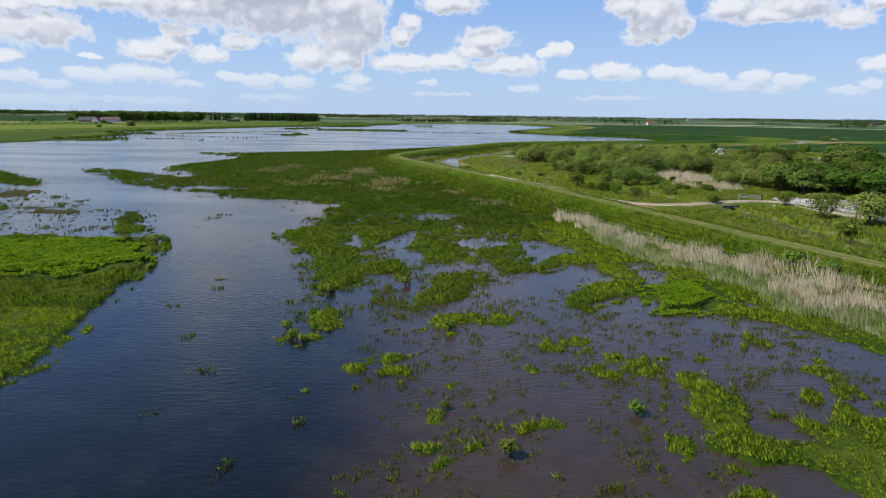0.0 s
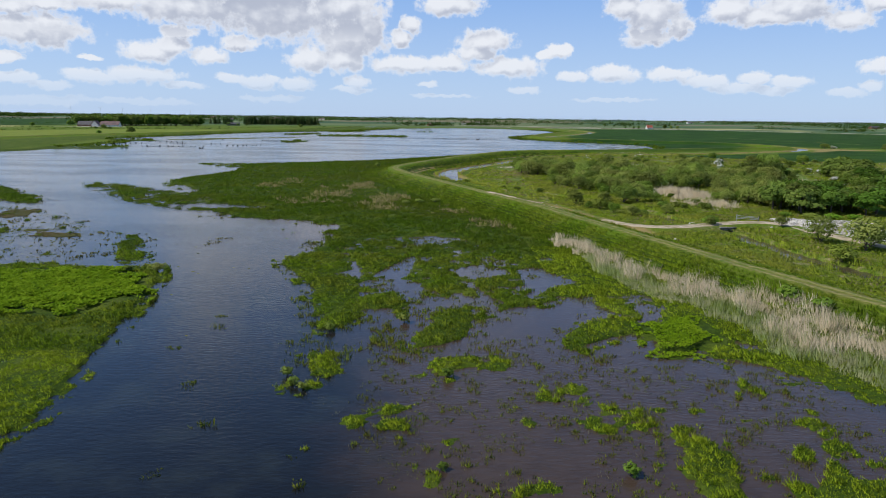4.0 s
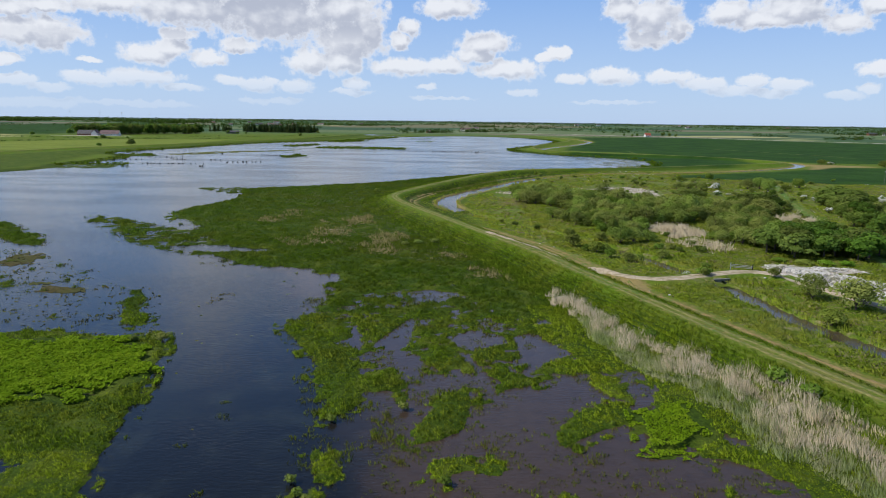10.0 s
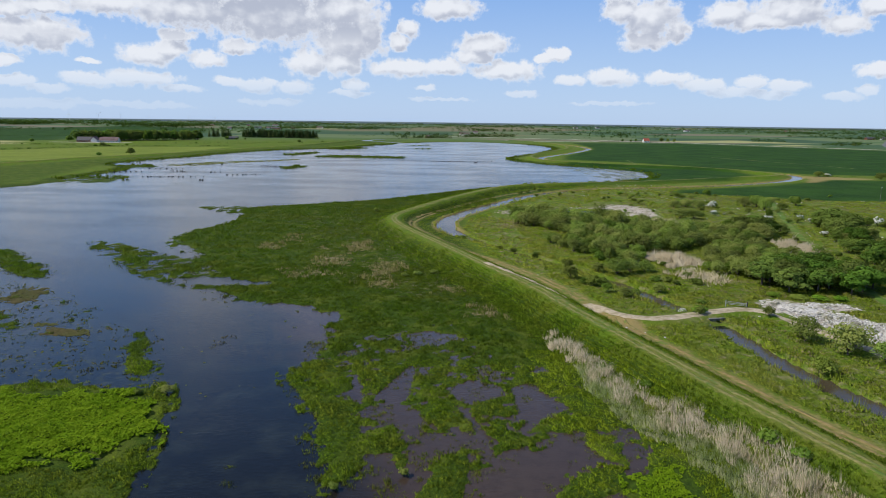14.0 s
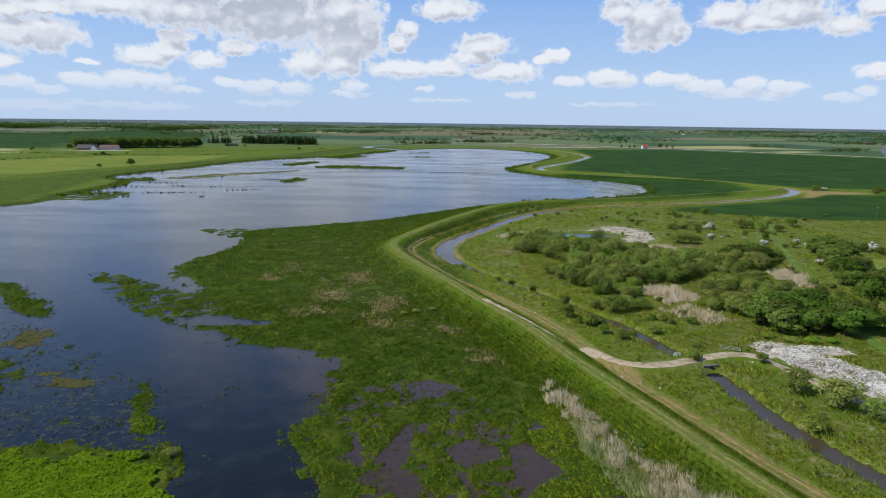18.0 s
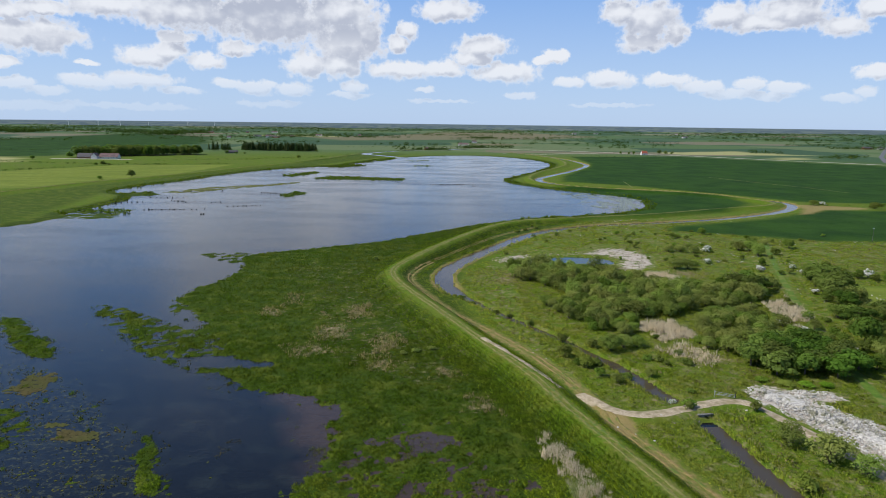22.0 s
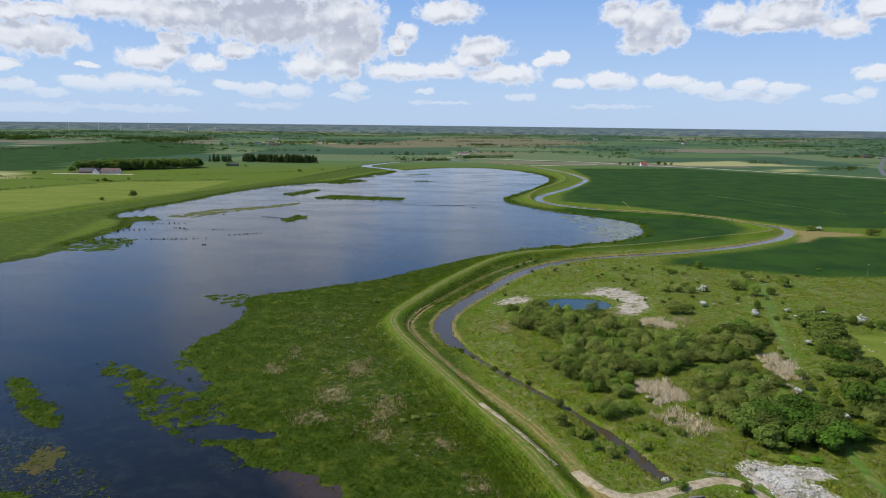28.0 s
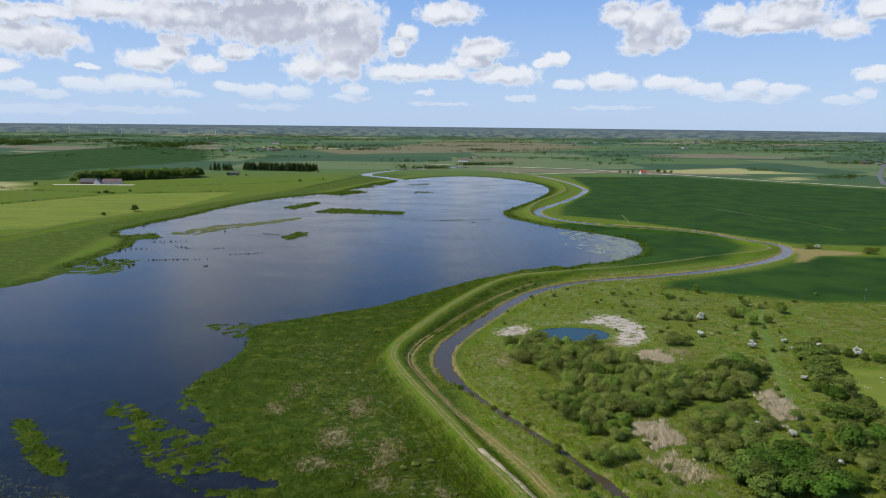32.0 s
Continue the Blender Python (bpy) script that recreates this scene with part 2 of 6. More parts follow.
    stone = n.mix(n.ramp(n.noise(p, 1.3, 6, .7), .3, .7), (.34, .29, .235), (.60, .53, .45))
    col = n.mix(n.ramp(edge, .4, .65), col, stone)
    h = n.math("ADD", fine, n.math("MULTIPLY", mid, 2.0))
    return finish(m, n, col, .95, h, .25, 0, .1)


def water_material(name, deep, silt, scale=.05, ripple=.012, rough=.16, weed=None):
    m, n = material(name)
    p = place(n)
    f = n.noise(p, scale, 5, .6)
    cover = n.add("ShaderNodeSeparateColor", (), i0=n.add("ShaderNodeAttribute", {"attribute_name": "silt"}).outputs["Color"]).outputs
    muddy = n.ramp(n.math("ADD", cover[0], n.math("MULTIPLY", n.math("SUBTRACT", f, .5), .9)), .25, .8)
    col = deep
    if weed:      # drowned weed: cloudy in the channel, dense and dark over the beds
        cloudy = n.ramp(n.noise(p, .16, 6, .65), .45, .72, 0, .55)
        col = n.mix(cloudy, deep, weed[0])
        flecks = n.ramp(n.noise(p, .7, 5, .7), .5, .66)
        col = n.mix(n.math("MULTIPLY", flecks, n.ramp(cover[1], .15, .8)), col, weed[1])
    col = n.mix(muddy, col, n.mix(n.ramp(n.noise(p, .5, 5, .65), .4, .7, 0, .5), silt, tuple(.6 * c for c in silt)))
    # small wind ripples, stronger in some lanes than in others
    lanes = n.ramp(n.noise(n.vec("MULTIPLY", p, (.012, .03, 0)), 1.0, 4, .6), .38, .66)
    r1 = n.noise(n.vec("MULTIPLY", p, (1.1, 2.2, 1)), 1.0, 4, .6)
    bp = n.add("ShaderNodeBump", (), Height=n.math("MULTIPLY", r1, n.math("ADD", n.math("MULTIPLY", lanes, .5), .5)), Distance=ripple, Strength=1.0)
    b = n.add("ShaderNodeBsdfPrincipled", (), Base_Color=col if isinstance(col, bpy.types.NodeSocket) else (*col, 1), Roughness=n.ramp(lanes, 0, 1, rough, rough + .05), IOR=1.33, Normal=bp.outputs[0])
    n.add("ShaderNodeOutputMaterial", (), Surface=b.outputs[0])
    return m


M_GROUND = ground_material()
M_WATER = water_material("marsh_water", (.0080, .0085, .0090), (.056, .038, .028), .06, .050, .125, ((.026, .031, .025), (.055, .055, .018)))
M_CANAL = water_material("canal_water", (.066, .051, .030), (.078, .06, .037), .2, .006, .16)
M_POND = water_material("pond_water", (.018, .05, .058), (.024, .06, .066), .1, .004)
M_MARSH = leafy("marsh_leaves", (.10, .20, .012), (.22, .33, .030), (.20, .255, .038), .09, .42, fine=1.0)
M_BED = leafy("shallow_bed_leaves", (.185, .315, .018), (.37, .49, .05), (.30, .40, .035), .15, .48)
M_SEDGE = leafy("wet_meadow_leaves", (.042, .102, .006), (.112, .20, .015), (.11, .152, .02), .04, .42, fine=.5)
M_HAY = leafy("dry_grass", (.24, .20, .09), (.37, .31, .155), (.25, .24, .085), .2, .3, False, (.4, .35, .16), green=False)
M_TUFT = leafy("olive_tufts", (.075, .125, .015), (.17, .235, .03), (.12, .14, .035), .3, .35)
M_LIME = leafy("lime_leaves", (.165, .285, .012), (.25, .37, .025), None, .3, .4)
M_GRASS = leafy("meadow_grass", (.185, .285, .032), (.30, .395, .062), (.31, .35, .085), .07, .45)
M_TUSSOCK = leafy("dry_tussock", (.20, .185, .075), (.31, .275, .12), (.22, .22, .075), .2, .3, False, (.3, .27, .10), green=False)
M_WEED = leafy("drowned_weed", (.055, .075, .014), (.125, .15, .03), (.10, .085, .03), .1, .2)
M_MAT = leafy("weed_mat", (.070, .060, .022), (.12, .10, .04), (.085, .09, .026), .12, .1, green=False)
M_PAD = mottled("floating_pads", (.16, .20, .11), (.30, .33, .24), 2.0, .22, .005)
M_DYKE = leafy("dyke_grass", (.105, .21, .015), (.215, .34, .034), (.22, .30, .04), .10, .45, fine=.6)
M_YOUNG = leafy("young_reed", (.22, .31, .09), (.40, .47, .20), (.46, .46, .25), .25, .4, False, (.45, .5, .2), green=False)
M_STRAW = leafy("dry_reed", (.62, .53, .37), (.86, .77, .58), (.72, .61, .41), .25, .42, False, (.85, .75, .55), green=False)
M_STEM = leafy("dead_stems", (.10, .09, .05), (.20, .19, .10), None, .3, .1, green=False)
M_BUSH = leafy("bush_leaves", (.095, .165, .034), (.17, .255, .06), (.135, .21, .044), .08, .44, True)
M_WILLOW = leafy("willow_leaves", (.150, .215, .066), (.235, .31, .105), (.19, .265, .08), .08, .47, True)
M_BRIGHT = leafy("young_leaves", (.13, .25, .025), (.21, .34, .05), None, .2, .4, True)
M_TREE = leafy("tree_leaves", (.05, .11, .022), (.115, .19, .04), (.08, .15, .028), .05, .3, True)
M_FAR = leafy("far_foliage", (.026, .058, .016), (.055, .098, .026), (.038, .078, .02), .01, .15)
M_PINE = leafy("needles", (.022, .05, .02), (.05, .085, .032), None, .05, .15, True)
M_BLOSSOM = leafy("blossom", (.80, .78, .72), (.90, .88, .84), None, .2, .2, green=False)
M_BARK = mottled("bark", (.06, .045, .032), (.14, .11, .085), 9, .9, .02)
M_GRAVEL = mottled("pale_gravel", (.31, .245, .16), (.53, .44, .31), 2.2, .95, .02, (.25, .21, .11), .55)
M_RUT = mottled("worn_grass", (.13, .14, .03), (.25, .22, .075), 1.6, .95, .02, (.09, .14, .02), .5)
M_LANE = mottled("mown_lane", (.06, .125, .010), (.11, .185, .018), .7, .95, .02, (.15, .18, .035), .2)
M_BERM = mottled("worn_dry_track", (.19, .145, .042), (.29, .21, .085), 1.4, .95, .02, (.11, .155, .025), .3)
M_STONE = mottled("broken_limestone", (.40, .375, .33), (.68, .645, .58), 1.6, .9, .02, (.27, .26, .17), .5)
M_PITSTONE = mottled("pinkish_pit_gravel", (.42, .345, .27), (.66, .56, .455), 1.2, .95, .02, (.26, .23, .15), .2)
M_CONCRETE = mottled("weathered_concrete", (.13, .125, .11), (.26, .245, .22), 4, .9, .01, (.07, .08, .05), .8)
M_DARK = mottled("tunnel_shade", (.018, .016, .013), (.04, .034, .028), 3, .8, .02)
M_POST = mottled("wet_timber", (.020, .018, .016), (.055, .048, .04), 6, .8, .01)
M_STEEL = mottled("galvanised_steel", (.45, .46, .47), (.60, .61, .62), 12, .45, .002, None, .4, .7)
M_ROOF = mottled("clay_tile_roof", (.16, .10, .095), (.24, .155, .14), 1.6, .85, .03, (.10, .08, .08), .3)
M_REDROOF = mottled("red_tile_roof", (.34, .085, .05), (.44, .14, .08), 1.6, .85, .03)
M_SLATE = mottled("grey_sheet_roof", (.055, .05, .055), (.11, .10, .105), 1.2, .7, .02)
M_RENDER = mottled("lime_render", (.62, .58, .52), (.78, .75, .70), 1.2, .9, .01)
M_BRICK = mottled("red_brick", (.24, .11, .075), (.36, .17, .12), 2.5, .9, .01)
M_GLASS = mottled("window_glass", (.03, .035, .045), (.05, .06, .07), 1, .08, .001)
M_ASPHALT = mottled("asphalt", (.10, .10, .105), (.16, .16, .165), 1.2, .85, .01)
M_CHALK = mottled("dusty_track", (.40, .37, .28), (.52, .48, .38), .8, .95, .02)
M_PAINT = mottled("white_paint", (.70, .72, .74), (.82, .83, .84), 2, .5, .002)


# ---- numbers on the plan ----
def hash2(ix, iy, seed):
    h = (ix.astype(np.int64) * 374761393 + iy.astype(np.int64) * 668265263 + seed * 974711) & 0xFFFFFFFF
    h = ((h ^ (h >> 13)) * 1274126177) & 0xFFFFFFFF
    return ((h ^ (h >> 16)) & 0xFFFF) / 65535.0


def vnoise(x, y, seed=0):
    ix, iy = np.floor(x), np.floor(y)
    fx, fy = x - ix, y - iy
    fx, fy = fx * fx * (3 - 2 * fx), fy * fy * (3 - 2 * fy)
    a, b = hash2(ix, iy, seed), hash2(ix + 1, iy, seed)
    c, d = hash2(ix, iy + 1, seed), hash2(ix + 1, iy + 1, seed)
    return (a + (b - a) * fx) * (1 - fy) + (c + (d - c) * fx) * fy


def fbm(x, y, seed=0, octaves=4, rough=.55):
    """Noise about 0, mostly within -1 to 1."""
    s, amp, tot = 0.0, 1.0, 0.0
    for i in range(octaves):
        s = s + amp * (vnoise(x * 2 ** i + 17.3 * i, y * 2 ** i - 9.1 * i, seed + i) - .5)
        tot += amp
        amp *= rough
    return s / tot * 3.0


def step(v, lo, hi):
    u = np.clip((v - lo) / (hi - lo), 0, 1)
    return u * u * (3 - 2 * u)


def line_distance(line, X, Y, reach=30.0):
    out = np.full(X.shape, reach)
    for (x0, y0), (x1, y1) in zip(line[:-1], line[1:]):
        near = (X > min(x0, x1) - reach) & (X < max(x0, x1) + reach) & (Y > min(y0, y1) - reach) & (Y < max(y0, y1) + reach)
        if not near.any():
            continue
        x, y = X[near], Y[near]
        dx, dy = x1 - x0, y1 - y0
        k = np.clip(((x - x0) * dx + (y - y0) * dy) / (dx * dx + dy * dy + 1e-9), 0, 1)
        out[near] = np.minimum(out[near], np.hypot(x - x0 - k * dx, y - y0 - k * dy))
    return out


def inside(poly, X, Y, reach=30.0):
    """Signed distance to a closed outline, positive inside it, cut off at reach."""
    px, py = zip(*poly)
    out = np.full(X.shape, -reach)
    near = (X > min(px) - reach) & (X < max(px) + reach) & (Y > min(py) - reach) & (Y < max(py) + reach)
    if not near.any():
        return out
    x, y = X[near], Y[near]
    ring = list(poly) + [poly[0]]
    d = line_distance(ring, x, y, reach)
    odd = np.zeros(x.shape, bool)
    for (x0, y0), (x1, y1) in zip(ring[:-1], ring[1:]):
        if y0 != y1:
            odd ^= ((y0 > y) != (y1 > y)) & (x < (x1 - x0) * (y - y0) / (y1 - y0) + x0)
    out[near] = np.where(odd, d, -d)
    return out


def rounded(line, times=2, closed=False):
    """Cut the corners of a line."""
    for _ in range(times):
        pairs = list(zip(line, line[1:] + line[:1])) if closed else list(zip(line[:-1], line[1:]))
        cut = [q for (a, b), (c, d) in pairs for q in ((a * .75 + c * .25, b * .75 + d * .25), (a * .25 + c * .75, b * .25 + d * .75))]
        line = cut if closed else [line[0]] + cut[1:-1] + [line[-1]]
    return line


# ---- the plan, in metres ----
WET = rounded([(-560, 300), (-311, 345), (-264, 383), (-250, 416), (-260, 447), (-256, 463), (-253, 545), (-299, 582), (-294, 625), (-271, 694), (-256, 778), (-229, 857), (-182, 917),
       (-141, 960), (-138, 1003), (-80, 1162), (-11, 1259), (77, 1284), (153, 1190), (179, 1084), (170, 992), (129, 876), (93, 795), (74, 752), (77, 706), (104, 659),
       (127, 632), (150, 609), (177, 574), (170, 521), (153, 495), (131, 475), (95, 460), (80, 430), (60, 400), (20, 330), (-4, 270), (2, 205), (22, 152), (40, 98), (60, 40), (72, 0), (90, -120), (-560, -120)], 1, True)
CREST = rounded([(110, -110), (84, -20), (69, 22), (58, 57), (51, 75), (45, 91), (37, 115), (32.5, 128), (28.5, 140), (23.5, 157), (13, 181), (1, 211), (-12, 241), (-18, 258), (-20, 271), (-18, 283), (-8, 311), (8, 350), (29, 393), (49, 419), (78, 432),
         (117, 444), (165, 465), (214, 495), (256, 513), (275, 531), (269, 557), (242, 600), (201, 621), (151, 639), (120, 667), (101, 699), (100, 755), (124, 841),
         (164, 927), (193, 1003), (203, 1121), (193, 1214), (140, 1365)], 1)
LEFT_DYKE = rounded([(-430, 380), (-383, 470), (-371, 545), (-363, 584), (-348, 637), (-296, 752), (-266, 847), (-225, 961), (-172, 1168), (-140, 1354), (-63, 1490)], 1)
BERM = rounded([(118, -100), (90, -15), (70, 50), (54, 90), (48, 107), (45, 116), (40.5, 128), (37, 142), (32.5, 160), (26, 177), (15, 198), (4, 218), (-7, 247), (-13, 266), (-10, 285), (1, 311), (19, 348), (37, 379), (59, 406)], 2)
CANAL_N = rounded([(60, 139), (56, 146), (53, 154), (49, 167), (43, 179), (38, 190), (30, 202), (21, 217), (13, 231), (6, 244), (2, 258), (2, 279), (12, 304), (25, 329), (43, 363), (60, 387), (80, 404), (104, 417), (137, 428),
           (172, 440), (212, 460), (249, 485), (275, 510), (293, 540), (291, 561), (276, 575), (253, 622), (213, 645), (159, 662), (128, 690), (111, 726), (113, 765), (138, 816), (173, 880), (214, 979), (228, 1023), (228, 1089), (222, 1163), (200, 1270), (147, 1434)], 1)
CANAL_S = rounded([(130, -90), (98, 10), (84, 48), (74, 77), (68, 92), (64, 104), (62, 113), (61, 122), (60, 133)], 1)
MARSH = rounded([(95, 470), (65, 451), (47, 439), (27, 422), (8, 401), (-13, 377), (-28, 357), (-48, 342), (-70, 328), (-88, 318), (-97, 306), (-88, 290), (-88, 266), (-97, 243), (-95, 224), (-86, 209), (-74, 203), (-78, 196), (-88, 202), (-100, 212), (-113, 224), (-122, 219),
         (-102, 198), (-89, 181), (-78, 172), (-66, 164), (-55, 158), (-46, 150), (-31, 146), (-23, 141), (-23, 128), (-20, 120), (-27, 106), (-14, 112), (4, 108), (20, 104), (28, 88), (25, 72), (27, 60),
         (31, 61), (34, 55), (38, 49), (50, 34), (80, -40), (150, -40), (150, 200)], 1, True)
PATCHES = []      # outline, how much of it is overgrown
PATCHES.append(([(-27, 104), (-19, 89), (-16, 74), (-14, 69), (-10, 72), (-8, 76), (-3, 75), (-3, 80), (-6, 88), (-11, 91), (-16, 110), (-22, 113), (-27, 111)], .66))
PATCHES.append(([(-22, 113), (-20, 142), (-3, 153), (15, 154), (31, 129), (31, 100), (25, 75), (21, 77), (18, 84), (10, 79), (6, 74), (5, 83), (0, 83), (-3, 90), (-12, 93)], .62))
PATCHES.append(([(-14, 66), (-9, 64), (-8, 57.5), (-10, 55.5), (-12.5, 56.5), (-14, 61)], .66))
PATCHES.append(([(-15, 57.5), (-13, 56), (-10.7, 53.5), (-10.6, 51.5), (-12.4, 52.5), (-14.3, 54)], .72))
PATCHES.append(([(-10, 51.2), (-7.9, 50.9), (-6.7, 48.5), (-7.9, 48)], .7))
PATCHES.append(([(-1, 79), (5, 81), (4, 68), (.5, 65), (-3, 64), (-4, 68), (-1.5, 74)], .80))
PATCHES.append(([(1, 63), (8.6, 65), (7.7, 58), (3.5, 57.5), (2.6, 59), (.4, 56), (-2.2, 59), (-1.8, 62)], .66))
PATCHES.append(([(-6, 47.3), (-5, 49.7), (-2.8, 49.8), (-.7, 46.4), (-2.4, 43.3), (-5.5, 45.7)], .60))
PATCHES.append(([(3.7, 48.2), (5.8, 48.3), (6, 44), (4, 43.5)], .60))
PATCHES.append(([(13, 70), (17, 75), (24, 75), (23, 70), (19, 68), (14.3, 64), (11.6, 65)], .80))
PATCHES.append(([(23, 73), (30, 75), (30.5, 68), (25.5, 63), (21.5, 63.5)], .95))
PATCHES.append(([(27.5, 59), (30.2, 59), (28, 54.4), (25.4, 54.3)], .74))
PATCHES.append(([(15.9, 48.6), (18.2, 47.5), (16.8, 42.8), (14.9, 43.7)], .70))
PATCHES.append(([(17, 44.3), (19.6, 47.3), (21.2, 45.4), (22, 42.5), (20.5, 38), (23.2, 37.6), (26.8, 43.6), (29.4, 44.6), (29, 41), (36, 44), (44, 40), (44, 18), (20, 18), (21, 31.3), (20.6, 33), (17.7, 33.4), (15.4, 35.3), (14.6, 37), (16.4, 38.2), (15.9, 41)], .90))
PATCHES.append(([(10, 18), (13.5, 30.6), (15.4, 32.4), (16.7, 34), (17.8, 32.4), (18.5, 30.7), (18, 18)], .74))
PATCHES.append(([(12.6, 34.2), (14.5, 34.2), (14.2, 32.8), (12.4, 32.8)], .70))
# small tufts in the pool
for x, y, r in ((3.7, 34.3, .9), (4.8, 31.8, .9), (-2.9, 33.2, .7), (1.1, 33, .7), (2.6, 31.6, .9), (-.2, 35.5, .5), (1.1, 35.5, .5), (-1.6, 40, .6), (22.3, 40.5, 1.3), (31.2, 57.3, 1.2), (12.3, 52.3, 1.3), (14, 48, 1.2), (10.9, 55, 1.0), (19.7, 55.4, .9), (22.3, 50, .7), (23.5, 55.5, .8), (17, 40.5, 1.0), (12.5, 40, .8), (8, 52, .9), (-9.6, 42, .7), (26, 49, .8), (29, 48, .8), (6.5, 38.5, .6), (-.5, 45.5, .8), (8.5, 48.5, .7), (15, 57.5, .7)):
    PATCHES.append(([(x + r * 1.25 * math.cos(k * math.pi / 4), y + r * math.sin(k * math.pi / 4)) for k in range(8)], .82))
PATCHES.append(([(-9, 75), (34, 58), (37, 46), (12, 28), (-9, 26), (-8, 46), (-8, 60)], .26))
PATCHES.append(([(-190, 40), (-120, 70), (-82, 94), (-68, 101), (-60, 101), (-51, 98), (-44, 101), (-40, 92), (-37, 78), (-34, 64), (-31, 48), (-34, 36), (-60, 0), (-190, 0)], .92))
PATCHES.append(([(-146, 209), (-137, 208), (-123, 192), (-109, 180), (-105, 170), (-112, 170), (-126, 182)], .66))
PATCHES.append(([(-63, 128), (-59, 127), (-52, 116), (-47, 102), (-54, 104), (-60, 119)], .64))
PATCHES.append(([(-104, 142), (-92, 138), (-86, 130), (-84, 121), (-88, 118), (-108, 130)], .50))
PATCHES.append(([(-118, 168), (-102, 164), (-84, 149), (-63, 126), (-46, 103), (-76, 100), (-130, 130)], .27))
PATCHES.append(([(-72, 167), (-47, 163), (-29, 147), (-25, 125), (-31, 120), (-46, 141)], .25))
PATCHES.append(([(-48, 118), (-30, 150), (-22, 140), (-22, 112), (-30, 112)], .22))
PATCHES.append(([(-186, 774), (-171, 818), (-154, 842), (-150, 805), (-171, 754)], .8))
PATCHES.append(([(-143, 739), (-128, 774), (-38, 747), (-43, 722), (-121, 728)], .85))
PATCHES.append(([(-140, 568), (-133, 596), (-122, 598), (-120, 579), (-130, 556)], .95))
PATCHES.append(([(-250, 576), (-226, 629), (-185, 661), (-145, 705), (-143, 671), (-199, 610), (-216, 574)], .60))
PATCHES.append(([(-300, 566), (-256, 584), (-240, 563), (-267, 536)], .9))
PATCHES.append(([(-265, 470), (-215, 470), (-210, 420), (-255, 415)], .56))
PATCHES.append(([(-190, 935), (-120, 985), (-105, 960), (-140, 910)], .74))
PATCHES.append(([(-115, 1080), (-90, 1150), (-75, 1140), (-95, 1060)], .7))
PATCHES.append(([(-60, 960), (-20, 980), (0, 970), (-20, 950)], .5))
PATCHES.append(([(-120, 315), (-92, 320), (-84, 300), (-96, 292)], .5))
PATCHES.append(([(-160, 1010), (-120, 1060), (-100, 1040), (-140, 990)], .6))
PATCHES.append(([(-60, 1080), (-30, 1110), (-10, 1100), (-40, 1070)], .55))
PATCHES.append(([(-130, 1130), (-95, 1180), (-80, 1165), (-110, 1110)], .62))
LOOSE = [(-31, 122), (-20, 122), (-12, 136), (4, 136), (9, 121), (18, 113), (25, 100), (27, 84), (10, 80), (-4, 84), (-20, 90), (-30, 104)]
POOLS = [[(1, 101), (5, 105), (11, 102), (12, 97), (6, 94), (1, 97)], [(-16, 106), (-13, 106), (-11, 96), (-14, 94)], [(-20, 117), (-16, 119), (-13, 116), (-17, 113)], [(-76, 172), (-62, 175), (-46, 169), (-42, 164), (-54, 165), (-66, 163)], [(0, 98), (5, 93), (8, 84), (8, 75), (5, 76), (4, 86)], [(-8, 128), (-2, 131), (5, 126), (0, 119), (-6, 120)], [(-11, 97), (-6, 111), (-3, 110), (-4, 95), (-8, 92)], [(11, 101), (15, 104), (21, 93), (13, 85), (11, 90)],
         [(-92, 226), (-84, 216), (-78, 206), (-88, 208)], [(30, 67), (32, 70), (35, 66), (33, 63)], [(-46, 80), (-42, 77), (-43, 75), (-48, 77)], [(-50, 64), (-42, 60), (-44, 57), (-54, 62)]]
DRY = [[(21, 129), (27, 117), (31, 104), (36, 93), (41, 83), (45, 73), (51, 58), (60, 30), (52, 27), (46, 46), (41, 62), (38, 67), (38, 77), (34, 84), (30, 94), (25, 106)],
       [(-34, 226), (-26, 227), (-23, 212), (-31, 208)], [(-19, 198), (-14, 194), (-9, 181), (-19, 173), (-22, 168), (-19, 184)], [(7, 147), (14, 144), (14, 138), (6, 139)],
       [(85, 273), (96, 280), (104, 268), (92, 261)], [(65, 201), (78, 208), (79, 192), (68, 187)], [(120, 233), (130, 238), (126, 213), (115, 204)], [(62, 180), (72, 186), (84, 172), (70, 168)], [(-40, 200), (-30, 206), (-26, 190), (-36, 186)],
       [(-2, 168), (2, 172), (5, 160), (-1, 158)], [(20, 262), (36, 292), (44, 290), (30, 256)], [(104, 286), (116, 280), (112, 268), (100, 274)], [(66, 292), (84, 292), (88, 284), (70, 284)],
       [(-63, 221), (-55, 222), (-52, 212), (-59, 211)], [(-43, 219), (-37.5, 219), (-37, 209), (-41, 211)], [(-57, 237), (-51, 239), (-50, 226), (-54, 225)], [(-45, 181), (-36, 186), (-28, 177), (-40, 172)], [(-21, 170), (-13, 173), (-12.5, 162), (-19, 164)]]
BARE = [[(25, 305), (37, 318), (46, 315), (43, 299), (33, 297)], [(86, 338), (97, 336), (104, 316), (100, 294), (89, 284), (79, 288), (87, 307), (83, 316), (70, 320), (46, 314), (50, 318), (72, 324)],
        [(76, 151), (81, 155), (88, 152), (98, 150.5), (98, 147), (90, 145), (97, 132), (101, 122), (106, 80), (92, 80), (86, 124), (83, 132), (80, 139), (76, 146)]]
